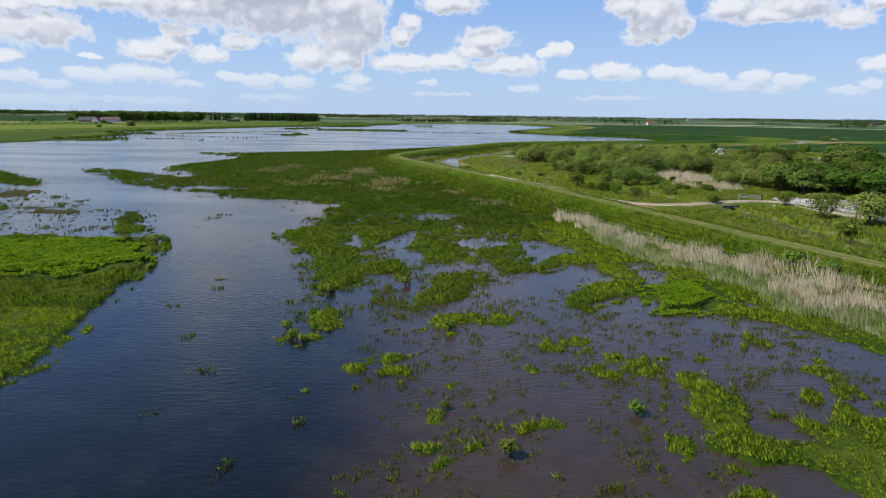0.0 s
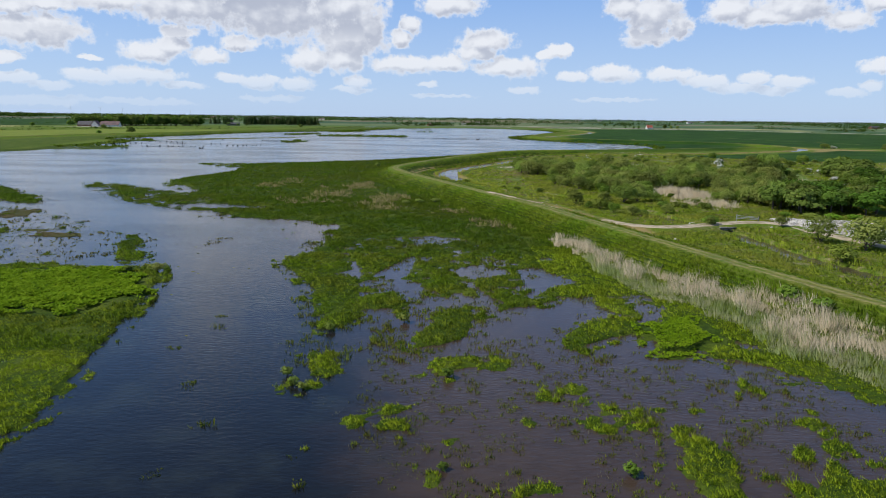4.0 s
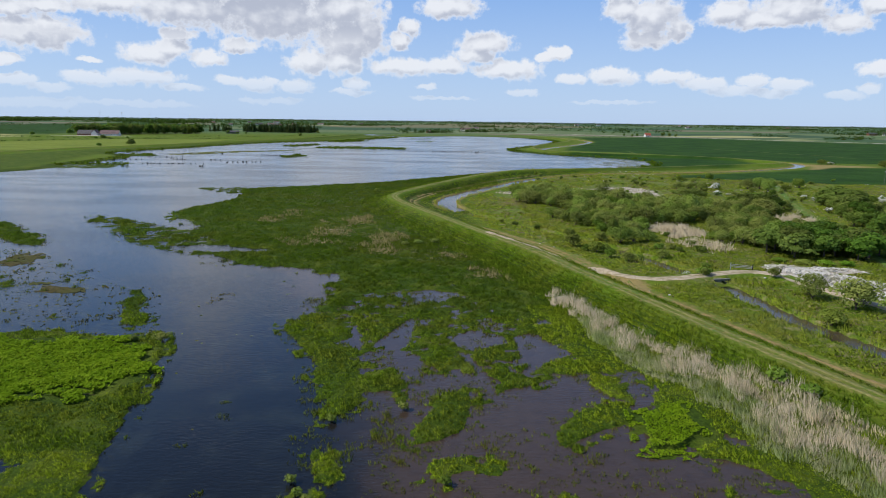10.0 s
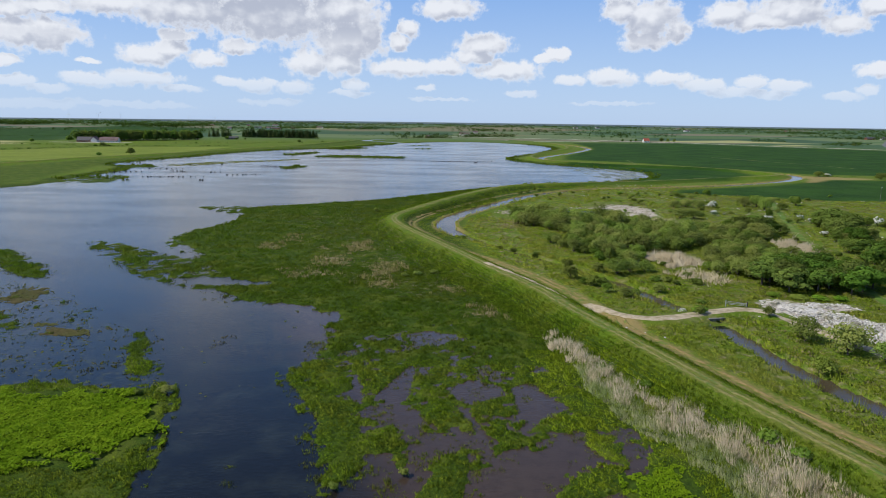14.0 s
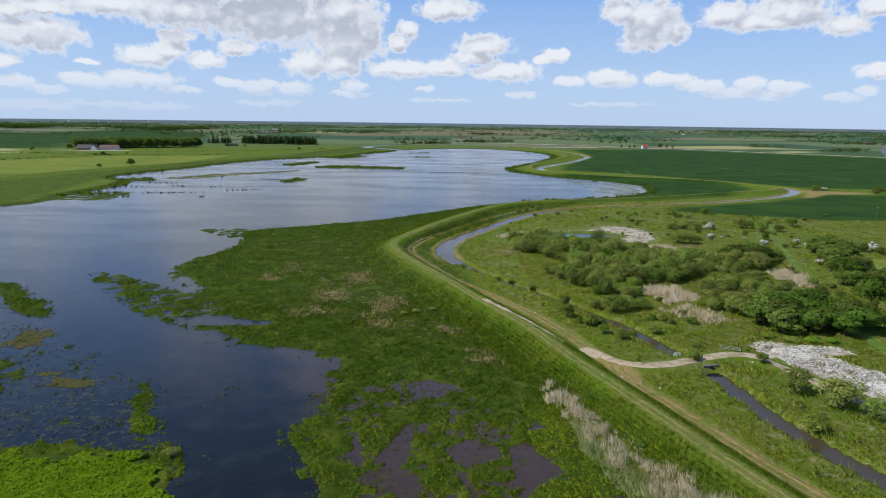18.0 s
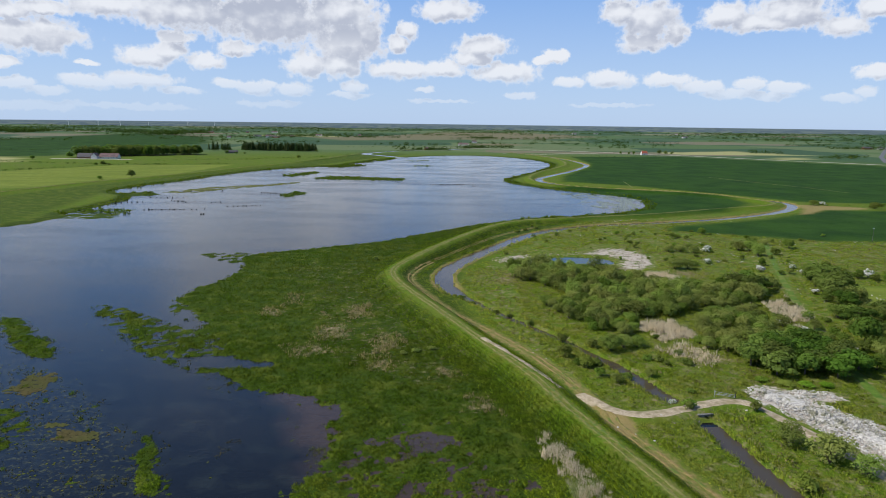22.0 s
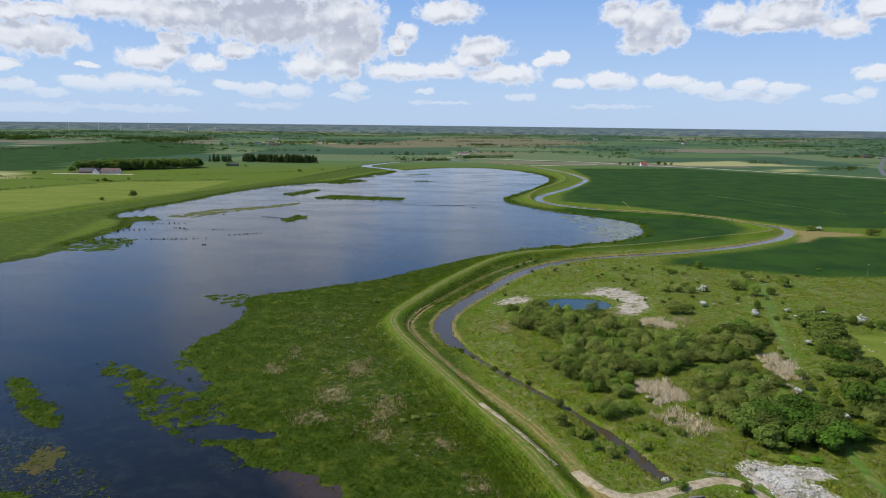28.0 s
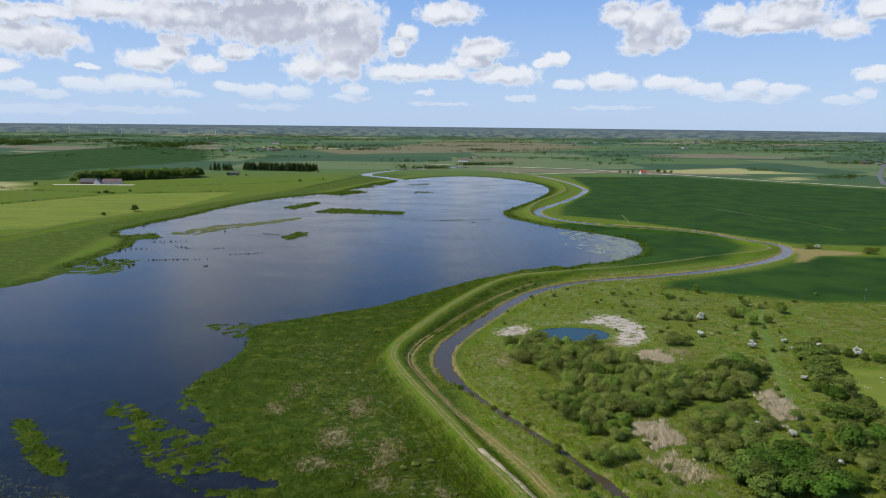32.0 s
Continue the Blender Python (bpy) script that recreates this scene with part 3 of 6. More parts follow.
# dark crops; the third outline paints a cloud's shade on the bay shore
CROP_AND_SHADE = [[(249, 1270), (470, 1300), (730, 1073), (1100, 900), (900, 500), (441, 546), (312, 557), (275, 602), (197, 690), (135, 728), (150, 800), (222, 978), (240, 1060)], [(150, 414), (226, 450), (263, 478), (300, 505), (900, 470), (600, 340), (330, 366), (220, 367), (177, 382), (141, 396)],
        [(112, 660), (150, 655), (212, 640), (258, 595), (256, 540), (214, 484), (147, 452), (88, 430), (139, 474), (164, 508), (177, 558), (141, 617)],
        [(-1900, 1660), (-1209, 1817), (-1206, 2640), (-800, 2319), (-595, 1720), (-726, 1287), (-627, 1110), (-706, 1064), (-1500, 1044)]]
LIGHT = [[(-900, 660), (-519, 769), (-445, 893), (-293, 935), (-306, 778), (-358, 657), (-373, 600), (-700, 480)], [(170, 261), (202, 256), (260, 200), (200, 140), (154, 150), (150, 215)]]
PALE = [[(-900, 1040), (-706, 1054), (-640, 1021), (-611, 927), (-900, 900)], [(677, 1329), (746, 1338), (689, 1243), (637, 1249)], [(470, 1480), (700, 1600), (800, 1420), (520, 1400)], [(-700, 2700), (-380, 2600), (-400, 2480), (-760, 2560)]]
BROWN = [[(-476, 2405), (-268, 2601), (7, 3749), (442, 3920), (743, 3059), (391, 2499), (-38, 2274), (-308, 2107)], [(60, 1900), (180, 2000), (260, 1850), (120, 1780)]]
POND = rounded([(47, 304), (54, 311), (66, 313), (78, 311), (82, 304), (79, 297), (63, 294), (52, 297)], 2, True)
INLET = rounded([(-60, 1150), (-100, 1225), (-150, 1272), (-141, 1335), (-62, 1482), (60, 1540)], 2)
GRAVEL_CREST = [(13, 184), (17, 177), (21.5, 168.5), (26, 158.5), (30, 149)]
GRAVEL_ROAD = rounded([(34.5, 148.5), (36.5, 143), (40, 138), (45, 136), (50, 136.8), (56, 139.3), (62, 142.3), (69, 144.5), (74, 142.5), (78, 134), (82, 120), (88, 100), (98, 60)], 2)
LANE = rounded([(180, 356), (176, 345), (151, 284), (132, 233), (118, 189), (110, 161), (105, 137), (112, 90)], 2)
FAR_ROAD = rounded([(-40, 1640), (174, 1558), (332, 1504), (423, 1390), (496, 1352), (596, 1250), (747, 1110), (1000, 900)], 1)


def height(X, Y):
    """Height of the ground over the water, in metres."""
    sw = inside(WET, X, Y, 40)
    cover = step(inside(MARSH, X, Y, 12), -4.0, 4.5) * .95
    cover = np.minimum(cover, 1 - .43 * step(inside(LOOSE, X, Y, 14), -4, 4))
    cover = np.minimum(cover, 1 - .46 * step(inside([(-130, 228), (-100, 218), (-76, 198), (-62, 188), (-52, 162), (-72, 158), (-95, 175)], X, Y, 14), -4, 4))
    for poly, much in PATCHES:
        k = 6.0 if poly[0][1] > 400 else min(1.6, .35 * (max(p[1] for p in poly) - min(p[1] for p in poly)))
        cover = np.maximum(cover, much * step(inside(poly, X, Y, 14), -k, k))
    for poly in POOLS:
        cover = np.minimum(cover, 1 - .82 * step(inside(poly, X, Y, 8), -1.2, 1.2))
    cover = np.maximum(cover, step(sw, 7, -1))
    n = fbm(X / 4.2, Y / 4.2, 3, 5, .68)
    loose = step(cover, .15, .3) * step(cover, .85, .65)      # the broken parts are raggeder
    n = n + (fbm(X / 2.3, Y / 2.3, 5, 4, .7) - n) * loose * .65
    wet = np.clip((cover - .5) * .95 + n * (.26 + .20 * loose), -.6, .30)
    land = .75 + .25 * fbm(X / 60, Y / 60, 11, 4) + .10 * fbm(X / 6, Y / 6, 12, 3)
    z = wet + (land - wet) * step(sw, 2, -12)
    far = step(np.hypot(X, Y), 2200, 4800)
    z = z + far * (1.2 + 2.2 * fbm(X / 700, Y / 700, 21, 3))
    d = line_distance(CREST, X, Y, 30)
    z = np.maximum(z, 2.75 - np.maximum(0, d - 1.5) * .46 + .06 * fbm(X / 3, Y / 3, 31, 3))
    z = np.maximum(z, 2.2 - np.maximum(0, line_distance(LEFT_DYKE, X, Y, 30) - 1.5) * .27)
    c = np.minimum(line_distance(CANAL_N, X, Y, 20) + .9 + 1.15 * step(Y, 168, 182) * step(Y, 245, 222) - step(Y, 225, 265) * 1.5 + step(Y, 900, 1000) * .6, line_distance(CANAL_S, X, Y, 20) + .8)
    c = np.minimum(c, (line_distance(INLET, X, Y, 40) - 5) * .5)
    cut = -1.0 + np.maximum(0, c - 1.45 + .45 * fbm(X / 4, Y / 4, 41, 3)) * .85
    z = np.minimum(z, np.maximum(cut, -1.0))
    g = line_distance(GRAVEL_ROAD, X, Y, 14)
    near = step(X, 33.5, 37) * step(X, 80, 74)
    z = np.maximum(z, (1.25 - np.maximum(0, g - 2.3) * .75) * near - 3 * (1 - near))
    z = np.minimum(z, 1.2 - step(inside(POND, X, Y, 10), -3, 1.5) * 2.0 + 30 * (inside(POND, X, Y, 10) < -5))
    return z


def heights(pts):
    a = np.array(pts, float)
    return height(a[:, 0], a[:, 1])


# ---- meshes ----
def mesh_from(name, verts, faces, mats, smooth=False, normals=None):
    """A mesh from arrays; all faces have the same number of corners."""
    verts, faces = np.asarray(verts, np.float32), np.asarray(faces, np.int32)
    me = bpy.data.meshes.new(name)
    k = faces.shape[1]
    me.vertices.add(len(verts))
    me.vertices.foreach_set("co", verts.ravel())
    me.loops.add(faces.size)
    me.loops.foreach_set("vertex_index", faces.ravel())
    me.polygons.add(len(faces))
    me.polygons.foreach_set("loop_start", np.arange(len(faces), dtype=np.int32) * k)
    me.polygons.foreach_set("loop_total", np.full(len(faces), k, np.int32))
    if smooth:
        me.polygons.foreach_set("use_smooth", np.ones(len(faces), bool))
    for m in mats:
        me.materials.append(m)
    me.update(calc_edges=True)
    if normals is not None:
        me.polygons.foreach_set("use_smooth", np.ones(len(faces), bool))
        me.normals_split_custom_set_from_vertices(np.asarray(normals, np.float32))
    return me


def part(name, bm, mat, parent=None, label=""):
    """Link a bmesh as one mesh object, under a thing or a part."""
    me = bpy.data.meshes.new(name)
    bm.to_mesh(me)
    bm.free()
    me.materials.append(mat)
    ob = new(name, me)
    ob.parent = parent
    return tagged(ob, label)


def child(name, me, parent, label=""):
    ob = new(name, me)
    ob.parent = parent
    return tagged(ob, label)


def box(bm, size, at=(0, 0, 0), turn=0.0, bevel=0.0):
    r = bmesh.ops.create_cube(bm, size=1, matrix=pose(*at, 0, 0, turn) @ Matrix.Diagonal((*size, 1)))
    if bevel:
        es = list({e for v in r["verts"] for e in v.link_edges})
        bmesh.ops.bevel(bm, geom=es, offset=bevel, segments=1, affect="EDGES")
    return bm


def tube(bm, a, b, r0, r1, sides=6):
    a, b = Vector(a), Vector(b)
    q = (b - a).to_track_quat("Z", "Y").to_matrix().to_4x4()
    bmesh.ops.create_cone(bm, cap_ends=True, segments=sides, radius1=r0, radius2=max(r1, .002), depth=(b - a).length, matrix=Matrix.Translation((a + b) / 2) @ q)
    return bm


def axis(*runs):
    """Grid lines from runs of (start, end, spacing)."""
    out = []
    for a, b, s in runs:
        out += list(np.linspace(a, b, max(1, round(abs(b - a) / s)), endpoint=False))
    return np.array(out + [runs[-1][1]])


def grown(a, b, n):
    return [(a * (b / a) ** (i / n), a * (b / a) ** ((i + 1) / n)) for i in range(n)]


# ---- ground: one sheet to the horizon ----
def build_ground():
    right = [(65, 130, .9), (130, 300, 2.6), (300, 520, 6)] + [(a, b, (b - a)) for a, b in grown(520, 4950, 38)]
    left = [(-b, -a, s) for a, b, s in reversed([(65, 130, 1.0), (130, 300, 2.6), (300, 520, 6)] + [(a, b, (b - a)) for a, b in grown(520, 4950, 38)])]
    xs = axis(*left, (-65, 65, .6), *right)
    ys = axis((-4900, -300, 500), (-300, -60, 30), (-60, 26, 3), (26, 112, .5), (112, 200, .9), (200, 330, 1.4), (330, 660, 2.6), (660, 1500, 8), *[(a, b, (b - a)) for a, b in grown(1500, 4960, 60)])
    X, Y = np.meshgrid(xs, ys)
    Z = height(X.ravel(), Y.ravel()).reshape(X.shape)
    ny, nx = X.shape
    i = np.arange(ny * nx).reshape(ny, nx)
    faces = np.stack([i[:-1, :-1], i[:-1, 1:], i[1:, 1:], i[1:, :-1]], -1).reshape(-1, 4)
    me = mesh_from("ground", np.stack([X, Y, Z], -1).reshape(-1, 3), faces, [M_GROUND], True)
    x, y, z = X.ravel(), Y.ravel(), Z.ravel()

    def union(polys, soft):
        m = np.zeros(x.shape)
        for p in polys:
            m = np.maximum(m, step(inside(p, x, y, 30), -soft, soft))
        return m
    rut = np.zeros(x.shape)
    a, b = line_distance(CREST, x, y, 6), line_distance(BERM, x, y, 6)
    rut = np.maximum(step(a, 1.9, .8) * .5, step(b, 3.6, 1.0) * .60 * step(y, 330, 260))
    rut = np.maximum(rut, step(line_distance(LANE, x, y, 6), 2.6, 1.2) * .25)
    rut = np.maximum(rut, .8 * step(line_distance(CANAL_N, x, y, 12), 7.0, 4.0) * step(y, 225, 260))
    rut = np.maximum(rut, step(np.hypot((x - 39.5) / 1.0, (y - 132.5) / 1.8), 6, 2) * .95)
    rut = np.maximum(rut, .85 * step(inside([(292, 540), (317, 534), (346, 523), (338, 511), (299, 503), (276, 480), (262, 474), (284, 512)], x, y, 20), -5, 5))
    sw = inside(WET, x, y, 40)
    # dry tufts are scattered through the scrub land and the middle of the marsh
    rough_land = step(sw, -8, -16) * step(y, 560, 430) * step(x, -30, 0) * step(y, 40, 80)
    crop_and_shade, light, pale, brown = union(CROP_AND_SHADE, 6), union(LIGHT, 4), union(PALE, 6), union(BROWN, 20)
    rough_land = rough_land * (1 - crop_and_shade) * (1 - light)
    dry = np.maximum(np.maximum(union(DRY[:1] + DRY[4:8], 2.0), .66 * union(DRY[1:4] + DRY[8:], 3.0)), rough_land * .42)
    dry = np.maximum(dry, .5 * union([[(-250, 576), (-226, 629), (-185, 661), (-145, 705), (-143, 671), (-199, 610), (-216, 574)], [(-84, 130), (-75, 131), (-69, 125), (-76, 120)], [(-106, 150), (-103, 163), (-92, 150)]], 4))
    dry = np.maximum(dry, .36 * step(inside([(-80, 300), (-30, 310), (20, 170), (0, 140), (-40, 170)], x, y, 30), -10, 15))
    bare = np.maximum(np.maximum(union(BARE[2:], 2.5), .62 * union(BARE[:2], 3.5)), rough_land * .10 * step(y, 250, 300))
    marsh = np.maximum(step(sw, -12, -4), .7 * step(inside([(-420, 300), (-330, 640), (-215, 960), (-150, 1330), (-60, 1300), (-300, 600), (-260, 380)], x, y, 30), -8, 4)) * (1 - step(line_distance(CREST, x, y, 30), 4.5, 2.0))
    far = step(np.hypot(x, y), 1150, 1500)
    one = np.ones(x.shape)
    for key, cols in (("cover_a", (dry, bare, crop_and_shade, one)), ("cover_b", (light, brown, marsh, one)), ("cover_c", (far, rut, pale, one))):
        at = me.color_attributes.new(key, "FLOAT_COLOR", "POINT")
        at.data.foreach_set("color", np.stack(cols, -1).astype(np.float32).ravel())
    ob = new("ground", me)
    tagged(ob, "flat green marsh and farmland with a grassy dyke", "ground", kind="structure")


build_ground()


def sheet(name, outline, z, mat, label, category):
    bm = bmesh.new()
    f = bm.faces.new([bm.verts.new((x, y, z)) for x, y in outline])
    if f.normal.z < 0:
        f.normal_flip()
    bm.normal_update()
    if bm.faces[:][0].normal.z < 0:
        bmesh.ops.reverse_faces(bm, faces=bm.faces[:])
    return tagged(part(name, bm, mat), label, category, kind="structure")


def build_water():
    X, Y = np.meshgrid(axis((-700, -160, 40), (-160, 50, 4), (50, 420, 40)), axis((-250, 0, 50), (0, 240, 4), (240, 1600, 40)))
    ny, nx = X.shape
    i = np.arange(ny * nx).reshape(ny, nx)
    F = np.stack([i[:-1, :-1], i[:-1, 1:], i[1:, 1:], i[1:, :-1]], -1).reshape(-1, 4)
    me = mesh_from("water", np.stack([X, Y, 0 * X], -1).reshape(-1, 3), F, [M_WATER])
    x, y = X.ravel(), Y.ravel()
    silt = step(inside([(-40, 152), (-16, 152), (20, 122), (34, 84), (40, 60), (44, 20), (30, -30), (-4, -30), (-5, 30), (-6, 60), (-12, 84), (-26, 116)], x, y, 24), -12, 12)
    weed = step(inside([(-150, 185), (-102, 164), (-84, 149), (-63, 126), (-46, 103), (-36, 70), (-30, 44), (-40, 0), (-160, 0)], x, y, 24), -6, 8)
    at = me.color_attributes.new("silt", "FLOAT_COLOR", "POINT")
    at.data.foreach_set("color", np.stack([silt, weed, silt, silt * 0 + 1], -1).astype(np.float32).ravel())
    tagged(new("water", me), "dark still water of a marsh lake reflecting clouds", "water", kind="structure")


build_water()
sheet("pond_water", rounded([(43, 304), (52, 314), (66, 317), (80, 315), (86, 304), (81, 293), (63, 290), (50, 293)], 2, True), 0.35, M_POND, "small blue-green pond in a pale gravel pit", "water")


def ribbon(name, line, width, lift, mat, label, category="track", offset=0.0, ragged=.25, parent=None, spacing=2.0, kind="structure", gap=0.0):
    """A strip laid along a line on the ground, with ragged edges and an arched top."""
    pts = [Vector((*line[0], 0))]
    for a, b in zip(line[:-1], line[1:]):
        a, b = Vector((*a, 0)), Vector((*b, 0))
        k = max(1, round((b - a).length / spacing))
        pts += [a.lerp(b, (j + 1) / k) for j in range(k)]
    P = np.array([p[:2] for p in pts])
    T = np.gradient(P, axis=0)
    T /= np.linalg.norm(T, axis=1)[:, None] + 1e-9
    N = np.stack([-T[:, 1], T[:, 0]], 1)
    rows = []
    for j, u in enumerate((-1, -.6, 0, .6, 1)):
        wob = ragged * fbm(P[:, 0] / 2.2 + j * 7, P[:, 1] / 2.2, 51 + j, 3) if abs(u) == 1 else 0
        Q = P + N * (offset + u * width / 2 + wob * u)[:, None] if np.ndim(wob) else P + N * (offset + u * width / 2)
        h = height(Q[:, 0], Q[:, 1]) + lift - (abs(u) == 1) * (lift + .03)
        rows.append(np.stack([Q[:, 0], Q[:, 1], h], 1))
    V = np.stack(rows, 1).reshape(-1, 3)
    n = len(P)
    i = np.arange(n * 5).reshape(n, 5)
    F = np.stack([i[:-1, :-1], i[:-1, 1:], i[1:, 1:], i[1:, :-1]], -1).reshape(-1, 4)
    return tagged(new(name, mesh_from(name, V, F[:, ::-1], [mat], True)), label, category, kind=kind)


def canal_water(line, width):
    """Brown water in the canal, a finger over the level of the marsh."""
    P = np.array(line)
    T = np.gradient(P, axis=0)
    T /= np.linalg.norm(T, axis=1)[:, None]
    N = np.stack([-T[:, 1], T[:, 0]], 1)
    V = np.stack([np.c_[P + N * width / 2, 0 * P[:, 0] + .012], np.c_[P - N * width / 2, 0 * P[:, 0] + .012]], 1).reshape(-1, 3)
    i = np.arange(len(P) - 1) * 2
    me = mesh_from("canal_water", V, np.stack([i, i + 1, i + 3, i + 2], 1), [M_CANAL])
    tagged(new("canal_water", me), "brown still water in a narrow canal", "water", kind="structure")


canal_water([p for p in CANAL_N if p[1] < 560], 11)
canal_water([p for p in CANAL_S if p[1] > -60], 8)
ribbon("gravel_track", GRAVEL_CREST, 2.1, .16, M_GRAVEL, "pale gravel stretch of the dyke-top track", "track")
ribbon("gravel_road", GRAVEL_ROAD, 3.4, .17, M_GRAVEL, "pale gravel road bending over a canal culvert", "road")
for side in (-.75, .75):
    ribbon("wheel_rut", CREST[:46], .75, .04, M_RUT, "worn yellowish wheel rut along the dyke top", "track", side, .42)
    ribbon("wheel_rut", CREST[46:80], .9, .05, M_RUT, "worn yellowish wheel rut along the dyke top", "track", side, .4, spacing=5)
    ribbon("wheel_rut", BERM, .9, .06, M_BERM, "worn yellowish wheel rut along the foot of the dyke", "track", side * 1.1, .5)
ribbon("grass_lane", LANE, 2.8, .06, M_LANE, "mown grass lane between bushes", "lane", ragged=.5)
for side in (-.9, .9):
    ribbon("wheel_rut", LEFT_DYKE, .9, .08, M_RUT, "faint wheel rut along the far dyke", "track", side, .3, spacing=8)
ribbon("far_road", FAR_ROAD, 8, .25, M_CHALK, "pale straight road between distant fields", "road", spacing=30, ragged=.6)
ribbon("far_road", [(1700, 2500), (1356, 2013), (933, 1400), (800, 1183), (770, 1060)], 9, .3, M_ASPHALT, "grey asphalt road between distant fields", "road", spacing=30, ragged=.3)
ribbon("field_track", [(205, 735), (199, 690), (193, 655)], 1.2, .06, M_RUT, "pale trodden line through the dark green field", "track", spacing=6, ragged=.8)
ribbon("field_track", [(330, 810), (360, 740), (385, 690), (400, 640)], 1.6, .1, M_RUT, "pale trodden line through the dark green field", "track", spacing=6, ragged=.9)
ribbon("sand_track", [(130, 1370), (200, 1345), (262, 1380), (330, 1400)], 9, .2, M_CHALK, "sandy yard beside the far road", "track", spacing=15, ragged=1.5)


# ---- plants ----
def scatter(rng, n, x0, x1, y0, y1):
    return rng.uniform(x0, x1, n), rng.uniform(y0, y1, n)


def blades(name, x, y, z, count, tall, wide, spread, mat, label, category, rng, kite=True, lean=.45, dome=0.0):
    """Tufts of leaf blades as one mesh: count blades a tuft; tall and wide are (least, most); dome rounds the tuft off."""
    n = len(x)
    if not n:
        return None
    k = n * count
    bx, by, bz = (np.repeat(v, count) for v in (x, y, z))
    a = rng.uniform(0, 2 * math.pi, k)
    r = spread * np.sqrt(rng.uniform(0, 1, k))
    bx, by = bx + r * np.cos(a), by + r * np.sin(a)
    size = np.repeat(rng.uniform(.7, 1.25, n), count)
    h = rng.uniform(*tall, k) * size * np.repeat(np.clip(1 + .6 * fbm(x / 3.1, y / 3.1, 15, 3) + .35 * fbm(x / .9, y / .9, 16, 2), .45, 2.2), count)
    h = h * (1 - dome * (r / spread) ** 2)
    w = rng.uniform(*wide, k) * size
    turn = rng.uniform(0, 2 * math.pi, k)
    tx, ty = np.cos(turn), np.sin(turn)
    la = a + rng.normal(0, .7, k)
    lx, ly = h * lean * np.cos(la) * rng.uniform(.2, 1.4, k), h * lean * np.sin(la) * rng.uniform(.2, 1.4, k)
    z0 = bz - .05
    tip = np.stack([bx + lx, by + ly, z0 + h], 1)
    if kite:
        base = np.stack([bx, by, z0], 1)
        mx, my, mz = bx + lx * .45, by + ly * .45, z0 + h * .62
        L, R = np.stack([mx - tx * w, my - ty * w, mz], 1), np.stack([mx + tx * w, my + ty * w, mz], 1)
        V, c = np.stack([base, R, tip, L], 1).reshape(-1, 3), 4
    else:
        L, R = np.stack([bx - tx * w / 2, by - ty * w / 2, z0], 1), np.stack([bx + tx * w / 2, by + ty * w / 2, z0], 1)
        V, c = np.stack([L, R, tip], 1).reshape(-1, 3), 3
    # the broad side that looks up carries the sward's own soft normals
    side = np.cross(V.reshape(k, c, 3)[:, 1] - V.reshape(k, c, 3)[:, 0], V.reshape(k, c, 3)[:, 2] - V.reshape(k, c, 3)[:, 0])
    flip = side @ np.array((0, -.5, .85)) < 0
    F = np.arange(k * c).reshape(k, c)
    F[flip] = F[flip][:, ::-1]
    out = (r / spread) * (.35 + dome)
    N = np.stack([lx / h * .8 + np.cos(a) * out + rng.normal(0, .26, k), ly / h * .8 + np.sin(a) * out + rng.normal(0, .26, k), np.full(k, .9)], 1)
    N = np.repeat(N / np.linalg.norm(N, axis=1)[:, None], c, 0)
    return tagged(new(name, mesh_from(name, V, F, [mat], normals=N)), label, category, kind="stuff")


rng = np.random.default_rng(7)


def marsh_bed(name, x0, x1, y0, y1, per, count, tall, wide, spread, mat, label, low=.02, keep=None, lean=.45, kite=True, dome=0.0):
    n = int((x1 - x0) * (y1 - y0) * per)
    x, y = scatter(rng, n, x0, x1, y0, y1)
    sw = inside(WET, x, y, 30)
    ok = (sw > -6) & (line_distance(CREST, x, y, 20) > 4.0) & (np.abs(x) < .73 * y + 8)
    ok &= (line_distance(BERM, x, y, 20) >= line_distance(CREST, x, y, 20)) | (y > 300)
    x, y = x[ok], y[ok]
    z = height(x, y)
    ok = z > low
    if keep is not None:
        ok &= keep(x, y)
    return blades(name, x[ok], y[ok], np.maximum(z[ok], 0), count, tall, wide, spread, mat, label, "marsh plants", rng, kite, lean, dome)


def pads(name, x, y, z, lo, hi, tilt, mat, label, category):
    """Round flat leaves, six-sided, dished or level, as one mesh."""
    n = len(x)
    q = rng.uniform(lo, hi, n)[:, None]
    a = rng.uniform(0, 2 * math.pi, n)[:, None] + np.arange(6)[None] * math.pi / 3
    e = q * rng.uniform(.8, 1.15, (n, 6))
    tx, ty = rng.normal(0, tilt, n)[:, None], rng.normal(0, tilt, n)[:, None]
    dx, dy = e * np.cos(a), e * np.sin(a)
    V = np.stack([x[:, None] + dx, y[:, None] + dy, z[:, None] + dx * tx + dy * ty], -1).reshape(-1, 3)
    return tagged(new(name, mesh_from(name, V, np.arange(n * 6).reshape(n, 6), [mat])), label, category, kind="stuff")


